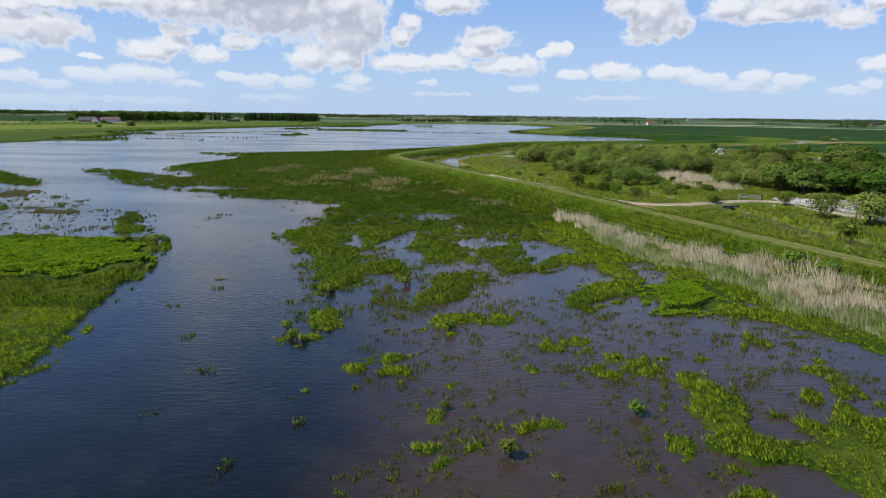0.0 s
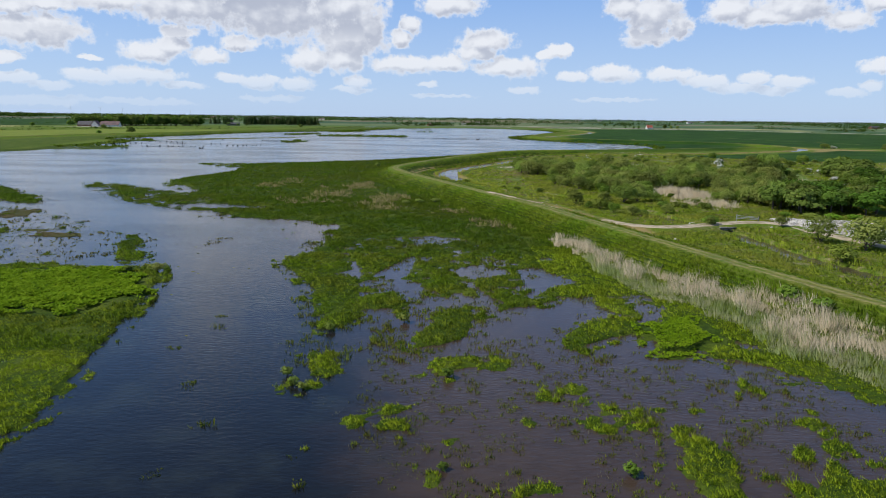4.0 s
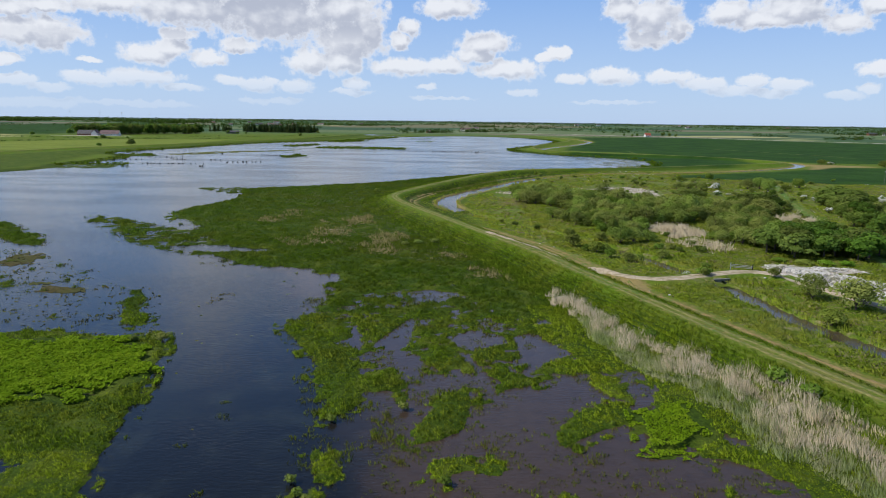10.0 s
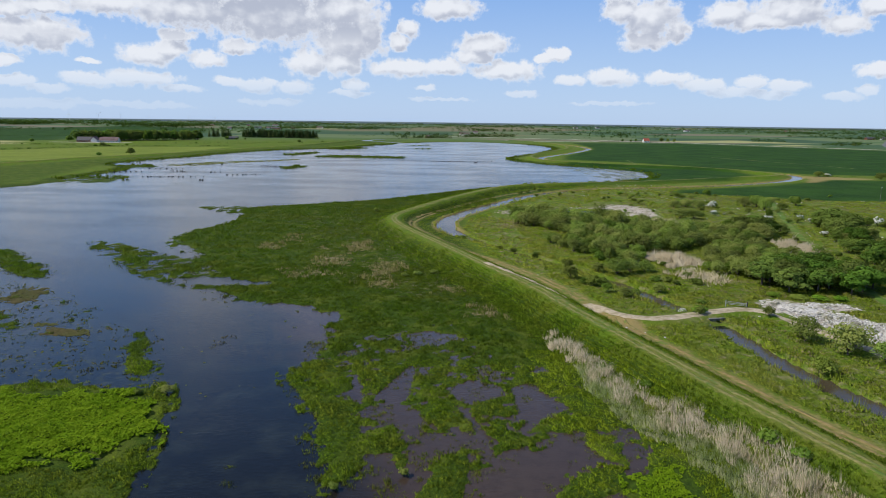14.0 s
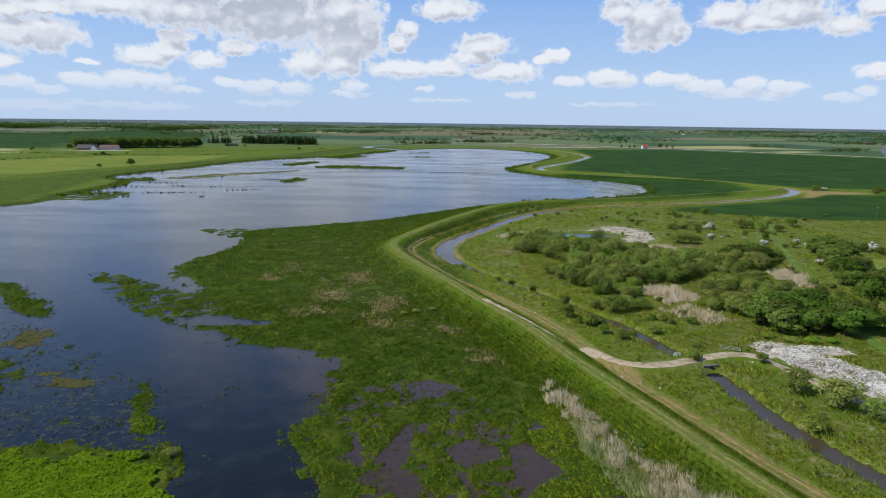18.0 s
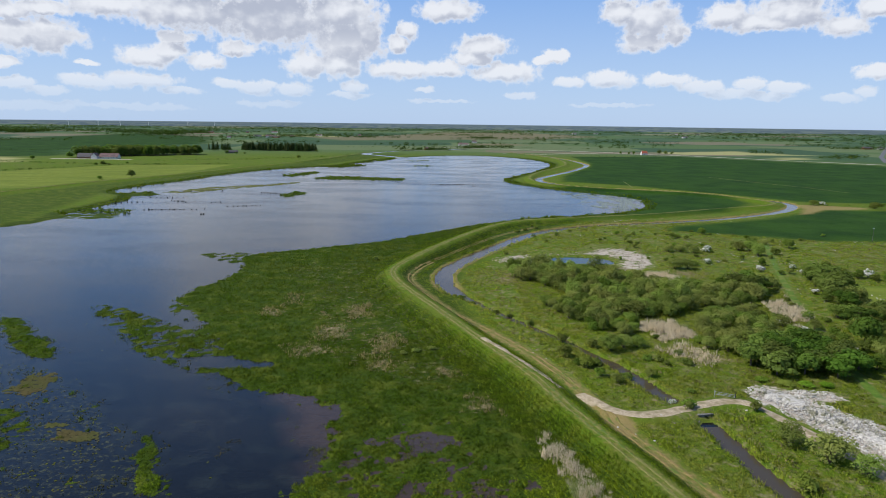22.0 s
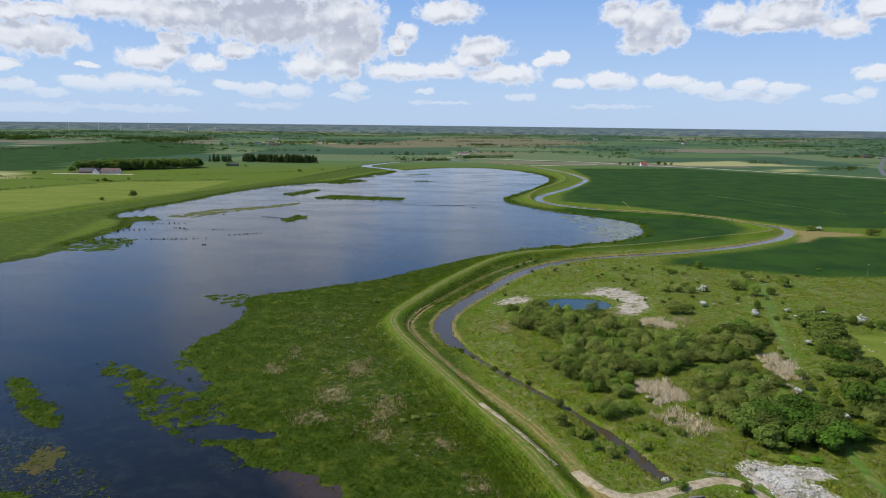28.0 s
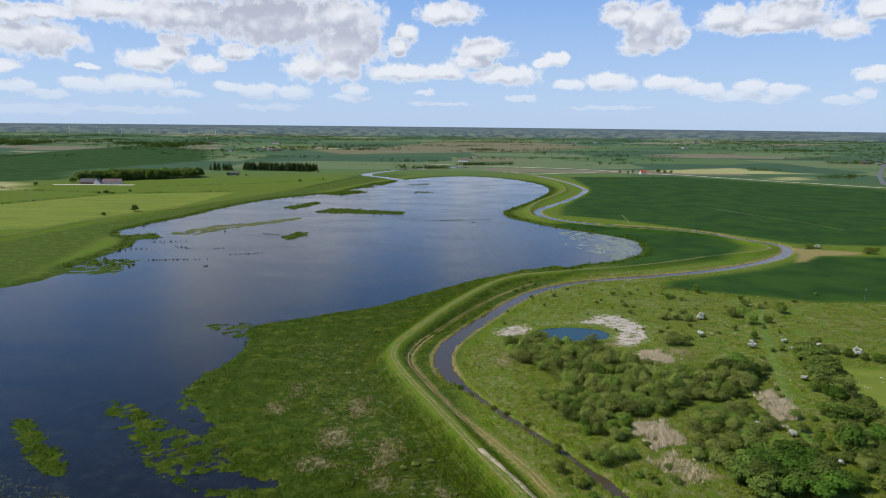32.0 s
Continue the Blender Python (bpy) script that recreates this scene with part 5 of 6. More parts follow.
fill([SYCAMORE], [(83, 167), (88, 177), (103, 181), (112, 185), (117, 170), (110, 160), (103, 158), (95, 159), (85, 162)], 4.6, .85, 1.15, 1.0, .95, 4)
fill([SYCAMORE, WILLOW], [(108, 246), (130, 266), (136, 256), (124, 238)], 6.0, .8, 1.1, 1.0, .95, 5)
fill([DARKBUSH, WILLOW, LOW], [(108, 182), (124, 216), (132, 210), (120, 170)], 3.6, .6, 1.1, .85, 1.0, 6)
fill([WILLOW, DARKBUSH], [(92, 214), (112, 224), (118, 206), (110, 200)], 3.8, .6, 1.1, .85, 1.0, 16, OPEN)
fill([DARKBUSH, WILLOW, SYCAMORE, DARKBUSH], [(144, 231), (160, 280), (173, 280), (160, 240), (152, 212), (141, 188), (128, 165), (116, 164), (124, 187), (136, 205)], 4.4, .7, 1.25, .9, 1.0, 33)
fill([LOW, LOW, LOW, DARKBUSH], [(30, 332), (62, 398), (150, 398), (190, 362), (168, 300), (122, 290), (100, 340), (60, 330)], 11, .45, .95, .6, 1.0, 31)
# hedge along the lane, and the one across the field's end
HEDGE = [(168, 290), (158, 268), (148, 240), (138, 214), (133, 196), (128, 172), (124, 150), (124, 120)]
r5 = random.Random(5)
for (x0, y0), (x1, y1) in zip(HEDGE[:-1], HEDGE[1:]):
    for k in range(15):
        f = (k + r5.random()) / 15
        x, y = x0 + (x1 - x0) * f + r5.uniform(-2, 11), y0 + (y1 - y0) * f
        r5.choice((DARKBUSH, DARKBUSH, WILLOW, SYCAMORE if r5.random() < .3 else DARKBUSH)).put(x, y, r5.uniform(.75, 1.35))
for k in range(70):      # the hedge's broad lower end
    f = r5.random()
    r5.choice((DARKBUSH, WILLOW, SYCAMORE, DARKBUSH)).put(128 + 20 * f + r5.uniform(3, 17) * (1 - .5 * f), 132 + 108 * f, r5.uniform(.7, 1.2))
for k in range(24):
    f = (k + r5.random()) / 24
    DARKBUSH.put(166 + 60 * f, 284 - 38 * f + r5.uniform(-1.5, 1.5), r5.uniform(.8, 1.2))
for x, y, s in ((174, 284, .9), (186, 276, 1.1), (198, 270, .9), (158, 262, .8), (140, 212, 1.0), (150, 230, .9), (136, 196, .8), (131, 172, .9), (134, 160, 1.1), (160, 280, .7), (210, 262, 1.0), (146, 246, .7), (128, 150, .8)):
    HAWTHORN.put(x, y, s, 1.1)
# single bushes: kind, place, scale, flatness
SINGLE = []
SINGLE += [(BRIGHT, 66.5, 107, .92, .95), (DARKBUSH, 57.6, 139.5, .6, .9), (LOW, 58, 141, 1, 1.2), (DARKBUSH, 72.5, 139, .62, 1.0), (WILLOW, 72.5, 124, 1.15, 1.0), (WILLOW, 76.5, 116.5, 1.5, .95), (WILLOW, 79.5, 120, 1.1, .9), (WILLOW, 81, 112, 1.1, .9), (DARKBUSH, 35.5, 174, 1.05, 1.0), (WILLOW, 49.5, 179, 1.35, .9), (WILLOW, 54, 182, 1.1, .9), (WILLOW, 58.5, 183, .95, .9), (DARKBUSH, 45, 182, .9, .9), (BRIGHT, 40, 166, .85, 1.0), (DARKBUSH, 42, 160, .75, .9), (WILLOW, 45.5, 156, .7, .8), (DARKBUSH, 38, 168, .7, .8), (LOW, 43, 168, 1.2, 1), (DARKBUSH, 37, 186, .9, .9), (BRIGHT, 83, 158, .7, .5), (BRIGHT, 88, 155.5, .8, .5), (BRIGHT, 93, 155, .8, .5), (BRIGHT, 98, 155, .75, .5), (LOW, 61, 171, 1.0, 1), (LOW, 68, 169, 1.3, .9), (HAWTHORN, 100, 200, .5, .8), (HAWTHORN, 108, 205, .7, .8), (LOW, 49, 160, 1.2, 1), (DARKBUSH, 55, 160, .62, 1.1)]
SINGLE += [(BRIGHT, 8, 237, .72, .9), (DARKBUSH, 6, 241, .5, 1), (LOW, 12, 231, 1, 1), (HAWTHORN, 56, 146, .55, .9), (WILLOW, 52, 186, .8, .9), (WILLOW, 58, 194, .9, .8), (DARKBUSH, 49, 198, .9, .9), (WILLOW, 54, 203, .8, .8), (LOW, 30, 205, 1.1, 1), (LOW, 20, 219, 1, 1), (LOW, 24, 214, .9, 1), (LOW, 62, 150, .8, 1.1), (DARKBUSH, -30, 303, .62, .9), (WILLOW, -6.5, 178, .5, .6), (WILLOW, -10, 176, .42, .6)]
SINGLE += [(WILLOW, -2, 180, .45, .6), (WILLOW, -43, 97, .5, .7), (LOW, 44, 80, 1.15, 1), (LOW, 38, 92, .8, 1), (LOW, 34, 101, .8, 1), (LOW, 46, 76, .9, 1), (DARKBUSH, 87, 308, .5, 1), (DARKBUSH, 139, 335, .8, .6), (WILLOW, 131, 338, .9, .7), (WILLOW, 123, 333, .9, .7), (DARKBUSH, 126, 345, .7, .8), (HAWTHORN, 127, 305, .5, .9), (HAWTHORN, 132, 303, .42, .8), (HAWTHORN, 146, 291, .72, .7)]
SINGLE += [(WILLOW, 112, 300, 1.0, .7), (WILLOW, 118, 296, .9, .7), (DARKBUSH, 108, 306, .6, .8), (WILLOW, 172, 356, 1.1, .8), (WILLOW, 178, 352, 1.0, .8), (WILLOW, 168, 350, .9, .8), (DARKBUSH, 163, 315, .7, .8), (HAWTHORN, 165, 330, .5, .8), (DARKBUSH, 192, 356, 1.1, .7), (DARKBUSH, 109, 373, .6, .9), (LOW, 133, 379, 1.1, 1), (DARKBUSH, 126, 378, .5, 1), (LOW, 137, 372, 1.3, 1), (LOW, 161, 399, 1.2, 1), (DARKBUSH, 89, 358, .5, .9)]
SINGLE += [(LOW, 104, 352, 1.2, 1), (LOW, 60, 402, 1, 1.2), (LOW, 46, 384, 1.2, 1.2), (LOW, 52, 394, 1, 1.2), (DARKBUSH, 58, 408, .5, 1), (LOW, 145, 288, 1, 1), (LOW, 148, 294, .9, 1), (LOW, 141, 270, .9, 1), (LOW, 137, 258, 1.1, 1), (LOW, 134, 252, 1, 1), (DARKBUSH, 128, 228, .55, .8), (DARKBUSH, 130, 236, .5, .8), (HAWTHORN, 112, 206, .9, .8), (HAWTHORN, 116, 198, .8, .8), (HAWTHORN, 104, 214, .6, .8)]
SINGLE += [(HAWTHORN, 121, 180, .7, .8), (LOW, 33, 318, .9, 1), (LOW, 96, 330, .8, 1), (LOW, 101, 310, .7, 1), (LOW, 66, 222, 1, 1), (DARKBUSH, 66, 190, .5, .9), (WILLOW, 68, 176, .5, .8), (DARKBUSH, 62, 168, .5, .9), (LOW, 58, 172, 1.1, .9), (DARKBUSH, 315, 541, 1.2, .7), (DARKBUSH, 361, 531, 1.3, .7), (HAWTHORN, 322, 548, .9, .7), (DARKBUSH, 227, 382, .7, .8), (LOW, 205, 366, 1.2, 1)]
SINGLE += [(WILLOW, 117, 328, 1.1, .9), (WILLOW, 123, 328, 1.2, .9), (WILLOW, 129, 326, 1.1, .8), (HAWTHORN, 137, 329, 1.3, .85), (WILLOW, 156, 335, 1.5, .9), (WILLOW, 161, 333, 1.5, 1.0), (WILLOW, 160, 322, 1.4, 1.0), (DARKBUSH, 186, 342, 1.6, .9), (DARKBUSH, 170, 325, 1.2, .9), (HAWTHORN, 126, 300, 1.0, .8), (HAWTHORN, 143, 284, .95, .8), (DARKBUSH, 133, 369, 1.0, 1.0), (DARKBUSH, 156, 384, 1.1, 1.0), (WILLOW, 106, 288, 1.4, .8), (WILLOW, 112, 288, 1.3, .8), (HAWTHORN, 162, 293, .8, .8), (DARKBUSH, 155, 282, .8, .9), (DARKBUSH, 150, 280, .7, .9), (DARKBUSH, 307, 536, 1.6, .8), (HAWTHORN, 315, 537, 1.2, .7), (DARKBUSH, 345, 516, 2.2, .7)]
for kind, x, y, s, f in SINGLE:
    kind.put(x, y, s, f)

SEDGE = Fresh([plant("sedge_tussock", "dark round sedge tussock standing in the marsh pool", "sedge", 90 + i, 1.5, 1.2, 260, .14, M_BUSH) for i in range(2)], "sedge tussocks in the pool")
for x, y, s in ((-4.2, 73.3, .9), (.8, 57, .85), (-12.3, 70, .8), (-13, 55, .7), (-14, 57, .8), (-12, 54, .6), (4, 35, .9), (.3, 41, .5), (13, 40.5, .8), (20, 70, .5), (-47, 96, 1.0)):
    SEDGE.put(x, y, s, 1.0, 0.02)

# ---- the far side of the lake ----
BROADLEAF = Fresh([plant("broadleaf_tree", "tall dark green broadleaved tree beside the farm", "tree", 100 + i, 11.0, 12.5, 420, .85, M_TREE, "bush") for i in range(4)], "wood beside the farm")
FIR = Fresh([plant("conifer_tree", "dark narrow conifer in a dense row", "tree", 120 + i, 6.5, 15.0, 300, .7, M_PINE, "fir") for i in range(3)], "conifer plantation")
LONE = Fresh([plant("field_tree", "single rounded tree in an open meadow", "tree", 130 + i, 9.0, 8.0, 520, .65, M_TREE, "bush") for i in range(2)], "single trees in the meadows")
r6 = random.Random(6)
for k in range(190):
    f = r6.random()
    x = -588 + 150 * f + r6.uniform(-6, 6)
    BROADLEAF.put(x, 1062 + 105 * f + r6.uniform(0, 1) ** 1.3 * (95 - 65 * f), r6.uniform(1.0, 1.5))
for k in range(210):
    f = r6.random()
    FIR.put(-410 + 150 * f, 1362 - 18 * f + r6.uniform(0, 45), r6.uniform(.85, 1.2))
for k in range(16):
    FIR.put(-470 + 45 * k / 16 + r6.uniform(-2, 2), 1345 + r6.uniform(-8, 25), r6.uniform(.85, 1.25))
for x, y, s in ((-339, 722, 1.05), (-355, 686, .62), (-587, 1050, 1.3), (-615, 998, .8), (-467, 895, .6), (-455, 893, .85), (-448, 894, .5), (-236, 1100, .8), (-441, 930, .5), (-395, 1225, .9), (-375, 1215, .7), (-360, 1218, .6), (-250, 1335, .7), (440, 640, .6), (778, 1292, .7), (800, 1290, .8)):
    LONE.put(x, y, s, .95 if s > .7 else .8)
for x, y, s in ((405, 1390, .6), (392, 1380, .5), (432, 1405, .7), (462, 1400, .8), (474, 1395, .7), (486, 1392, .6), (380, 1400, .5)):
    BROADLEAF.put(x, y, s)


def far_trees(name, pts, label, mat, tall=12.0, seed=1, quads=22, broad=1.0):
    """Distant trees, joined: clumps of large leaf sprays."""
    r = np.random.default_rng(seed)
    P = np.array(pts, float)
    n = len(P)
    z = height(P[:, 0], P[:, 1])
    h = tall * r.uniform(.55, 1.2, n)
    w = h * r.uniform(.4, .7, n) * broad
    d = r.normal(size=(n, quads, 3))
    d /= np.linalg.norm(d, axis=2)[..., None]
    C = np.stack([P[:, 0], P[:, 1], z + h * .52], 1)[:, None, :] + d * np.stack([w, w, h * .48], 1)[:, None, :] * r.uniform(.55, 1.0, (n, quads, 1))
    nor = d + r.normal(size=d.shape) * .5 + np.array((0, 0, .4))
    nor /= np.linalg.norm(nor, axis=2)[..., None]
    t = np.cross(nor, r.normal(size=d.shape))
    t /= np.linalg.norm(t, axis=2)[..., None] + 1e-9
    b = np.cross(nor, t)
    s = (h * .17)[:, None, None] * r.uniform(.6, 1.4, (n, quads, 1))
    V = np.stack([C - t * s, C - b * s * .8, C + t * s, C + b * s * .8], 2).reshape(-1, 3)
    N = d * .9 + np.array((0, 0, .35))
    N = np.repeat((N / np.linalg.norm(N, axis=2)[..., None]).reshape(-1, 3), 4, 0)
    F = np.arange(len(V)).reshape(-1, 4)
    return tagged(new(name, mesh_from(name, V, F, [mat], normals=N)), label, "trees", kind="stuff")


def row(r, a, b, n, deep):
    return [(a[0] + (b[0] - a[0]) * f + r.uniform(-deep, deep), a[1] + (b[1] - a[1]) * f + r.uniform(-deep, deep)) for f in (r.random() for _ in range(n))]


def far_country():
    r = random.Random(12)
    wood = []
    for _ in range(2100):      # the wooded rise beyond the left-hand fields
        x = r.uniform(-2900, -980)
        wood.append((x, 2480 + .12 * (-980 - x) + 420 * r.random() ** 1.5))
    far_trees("distant_wood", [p for p in wood if vnoise(np.array([p[0] / 300]), np.array([p[1] / 200]), 5)[0] > .26], "dark distant woodland on low ground", M_FAR, 14, 3, 14, 1.5)
    rows = row(r, (-40, 1462), (20, 1470), 40, 12) + row(r, (30, 1575), (175, 1640), 70, 8) + row(r, (110, 2500), (200, 2540), 60, 25) + row(r, (-110, 1470), (-50, 1478), 18, 10)
    rows += row(r, (-700, 2120), (-430, 2700), 190, 110) + row(r, (-640, 2500), (-300, 2900), 110, 60) + row(r, (-330, 2330), (-150, 2700), 40, 60)
    rows += row(r, (1400, 2760), (1560, 2720), 70, 30) + row(r, (1080, 1830), (1300, 1880), 60, 25) + row(r, (760, 1300), (850, 1330), 30, 14) + row(r, (690, 1500), (760, 1480), 12, 10)
    for _ in range(300):
        x, y = r.uniform(-3000, 3400), r.uniform(1650, 4800)
        if abs(x) < y * .8:
            ln = r.uniform(60, 380)
            rows += row(r, (x, y), (x + ln, y + r.uniform(-60, 60)), int(ln / 11), 6)
    far_trees("distant_hedgerows", rows, "distant hedgerows and groves between fields", M_FAR, 9, 5, 12, 1.5)
    low = row(r, (-900, 690), (-519, 772), 60, 3) + row(r, (-519, 772), (-445, 895), 40, 3) + row(r, (-445, 895), (-300, 938), 50, 3) + row(r, (-720, 1045), (-612, 930), 40, 3) + row(r, (-612, 930), (-450, 905), 40, 3)
    low += row(r, (-430, 1000), (-300, 1060), 26, 4) + row(r, (-300, 1060), (-200, 1150), 20, 4) + row(r, (240, 1268), (470, 1300), 30, 6) + row(r, (470, 1300), (730, 1078), 34, 6) + row(r, (-1200, 1320), (-640, 1250), 80, 4) + row(r, (300, 530), (640, 470), 30, 4)
    low += row(r, (-150, 1290), (-230, 1100), 16, 10) + row(r, (-120, 1380), (-60, 1440), 18, 12) + row(r, (-250, 1560), (40, 1680), 40, 8) + row(r, (100, 1700), (420, 1620), 40, 8)
    far_trees("meadow_hedges", low, "low dark hedges and rushes between meadows", M_FAR, 2.6, 15, 10, 1.6)
    edge = []
    for _ in range(2600):
        a = radians(r.uniform(-42, 42))
        d = r.uniform(3600, 4900)
        if vnoise(np.array([a * 14]), np.array([d / 300]), 9)[0] > .42:
            edge.append((d * math.sin(a) * .99, min(d * math.cos(a), 4900)))
    far_trees("horizon_woods", edge, "blue-green woods along the horizon", M_FAR, 12, 7, 10, 2.0)


far_country()


# ---- buildings ----
def house(name, label, at, turn, w, d, h, rise, wall, roof, windows=4, chimneys=1, group=""):
    """A gabled house: walls, two roof slopes with overhang, windows with frames, a door, chimneys."""
    e = new(name)
    bm = bmesh.new()
    v = [bm.verts.new(c) for c in ((-w / 2, -d / 2, -.4), (w / 2, -d / 2, -.4), (w / 2, d / 2, -.4), (-w / 2, d / 2, -.4), (-w / 2, -d / 2, h), (w / 2, -d / 2, h), (w / 2, d / 2, h), (-w / 2, d / 2, h), (-w / 2, 0, h + rise), (w / 2, 0, h + rise))]
    for f in ((0, 1, 5, 4), (2, 3, 7, 6), (1, 2, 6, 9, 5), (3, 0, 4, 8, 7)):
        bm.faces.new([v[i] for i in f])
    part("wall", bm, wall, e)
    pitch = math.atan2(rise, d / 2)
    run = math.hypot(rise, d / 2) + .5
    for s in (-1, 1):
        bm = bmesh.new()
        box(bm, (w + .8, run, .22), (0, 0, 0))
        bmesh.ops.transform(bm, matrix=Matrix.Translation((0, s * (d / 4 + .18), h + rise / 2 + .06)) @ pose(0, 0, 0, -s * math.degrees(pitch)), verts=bm.verts)
        part("roof", bm, roof, e)
    bm = box(bmesh.new(), (w + .9, .4, .18), (0, 0, h + rise + .14))
    part("ridge", bm, roof, e)
    for i in range(windows):
        x = (i + .5) / windows * w - w / 2
        if i == windows // 2:
            part("door", box(bmesh.new(), (1.1, .1, 2.1), (x, -d / 2 - .03, 1.0), 0, .02), M_SLATE, e, "dark plank door")
            continue
        fr = part("window", box(bmesh.new(), (1.3, .10, 1.3), (x, -d / 2 - .02, h * .58), 0, .02), M_PAINT, e)
        part("pane", box(bmesh.new(), (1.1, .06, 1.1), (x, -d / 2 - .06, h * .58)), M_GLASS, fr)
    for i in range(chimneys):
        part("chimney", box(bmesh.new(), (.8, .8, 1.9), (w * (-.28 + .5 * i), 0, h + rise + .5), 0, .04), M_BRICK, e)
    z = float(height(np.array([at[0]]), np.array([at[1]]))[0])
    e.matrix_basis = pose(at[0], at[1], z, 0, 0, turn)
    return tagged(e, label, "house", group)


house("barn", "long low barn with a dark weathered roof", (-556, 1040), 4, 24, 11, 2.6, 5.2, M_BRICK, M_SLATE, 5, 0)
house("farmhouse", "farmhouse with a pale rendered gable end", (-538, 1033), 96, 12, 9, 3.6, 4.8, M_RENDER, M_ROOF, 3, 1)
house("farm_wing", "long farm wing with a brown tile roof and pale walls", (-519, 1040), 4, 28, 11, 2.7, 5.2, M_RENDER, M_ROOF, 7, 2)
house("red_house", "small house with a red tile roof", (421, 1372), 12, 12, 8, 3.4, 4.8, M_RENDER, M_REDROOF, 3, 1)
house("shed", "low open-fronted farm shed with a grey roof", (-392, 1243), 8, 22, 9, 3.0, 2.2, M_CONCRETE, M_SLATE, 3, 0)
r8 = random.Random(8)
for x, y in ((-634, 2476), (-567, 2290), (-600, 2330), (-540, 2420), (-470, 2560), (-874, 3015), (-1000, 2900), (-700, 2200), (-660, 2400), (-330, 2700), (719, 3600), (860, 3700), (1343, 3800), (1480, 3850), (-760, 3050), (1240, 1870), (1190, 1850), (100, 2000), (60, 1760), (-30, 1500), (1700, 3300), (1100, 3000)):
    big = r8.random() < .35
    house("distant_house", "small distant house among trees", (x, y), r8.uniform(-30, 30), 26 if big else 13, 11 if big else 8, 3.8, 3.6, M_RENDER if r8.random() < .7 else M_BRICK, r8.choice((M_ROOF, M_ROOF, M_SLATE)), 3, 1, "distant houses")
ribbon("farm_yard", [(-600, 1020), (-545, 1022), (-478, 1026)], 14, .15, M_CHALK, "pale gravel yard in front of the farm", "yard", spacing=8, ragged=1.5)


def turbine(x, y, tall, turn, spin):
    e = new("wind_turbine")
    part("tower", tube(bmesh.new(), (0, 0, -1), (0, 0, tall), 1.1, .6, 10), M_PAINT, e)
    part("nacelle", box(bmesh.new(), (1.6, 3.6, 1.7), (0, -.6, tall + .4), 0, .3), M_PAINT, e)
    hub = part("hub", tube(bmesh.new(), (0, -2.2, tall + .4), (0, -3.2, tall + .4), .8, .3, 10), M_PAINT, e)
    for k in range(3):
        a = radians(spin + 120 * k)
        part("blade", tube(bmesh.new(), (0, -2.7, tall + .4), (math.sin(a) * tall * .5, -2.7, tall + .4 + math.cos(a) * tall * .5), .55, .1, 5), M_PAINT, hub)
    e.matrix_basis = pose(x, y, float(height(np.array([x]), np.array([y]))[0]), 0, 0, turn)
    tagged(e, "white three-bladed wind turbine on the horizon", "wind turbine", "wind turbines")


for x, y, tall, s in ((-2700, 4850, 42, 10), (-2500, 4880, 44, 50), (-2330, 4860, 40, 85), (-2140, 4890, 38, 20), (-1850, 4890, 30, 65), (-1660, 4900, 28, 35)):
    turbine(x, y, tall, 20, s)


# ---- stones, culvert, gate, posts ----
ICO = bmesh.new()
bmesh.ops.create_icosphere(ICO, subdivisions=1, radius=1)
ICO_V = np.array([v.co[:] for v in ICO.verts])
ICO_F = np.array([[v.index for v in f.verts] for f in ICO.faces])
ICO.free()


def stones(name, x, y, z, lo, hi, label, mat=None):
    n = len(x)
    s = lo * (hi / lo) ** (rng.uniform(0, 1, n) ** 2.2)
    V = ICO_V[None] * (s[:, None] * rng.uniform(.6, 1.25, (n, 3)))[:, None, :]
    V = V + rng.normal(0, .16, (n, len(ICO_V), 3)) * s[:, None, None]
    a = rng.uniform(0, 6.28, n)
    c, q = np.cos(a)[:, None], np.sin(a)[:, None]
    V = np.stack([V[..., 0] * c - V[..., 1] * q, V[..., 0] * q + V[..., 1] * c, V[..., 2] * .75], -1) + np.stack([x, y, z], -1)[:, None, :]
    F = ICO_F[None] + (np.arange(n) * len(ICO_V))[:, None, None]
    return tagged(new(name, mesh_from(name, V.reshape(-1, 3), F.reshape(-1, 3), [mat or M_STONE])), label, "stones", kind="stuff")


def rubble():
    for poly, n, lo, hi, rise, label in ((BARE[2], 8200, .10, .36, 1.4, "long heap of broken white limestone rubble"), (BARE[0], 260, .12, .5, .3, "pale broken stone on the rim of the pond"), (BARE[1], 600, .12, .5, .3, "pale broken stone and gravel round the pond")):
        px, py = zip(*poly)
        x, y = scatter(rng, n * 3, min(px), max(px), min(py), max(py))
        s = inside(poly, x, y, 10) + (1.6 if rise > 1 else 4.0) * fbm(x / 5, y / 5, 95, 3)
        ok = (s > 0) & (line_distance(GRAVEL_ROAD, x, y, 8) > 2.2) & (inside(POND, x, y, 6) < -1)
        x, y, s = x[ok][:n], y[ok][:n], s[ok][:n]
        stones("rubble", x, y, height(x, y) + rise * step(s, 0, 4.5) * rng.uniform(.6, 1.0, len(x)) * (.6 + .4 * fbm(x / 8, y / 8, 96, 2)), lo, hi, label, M_STONE if rise > 1 else M_PITSTONE)


rubble()


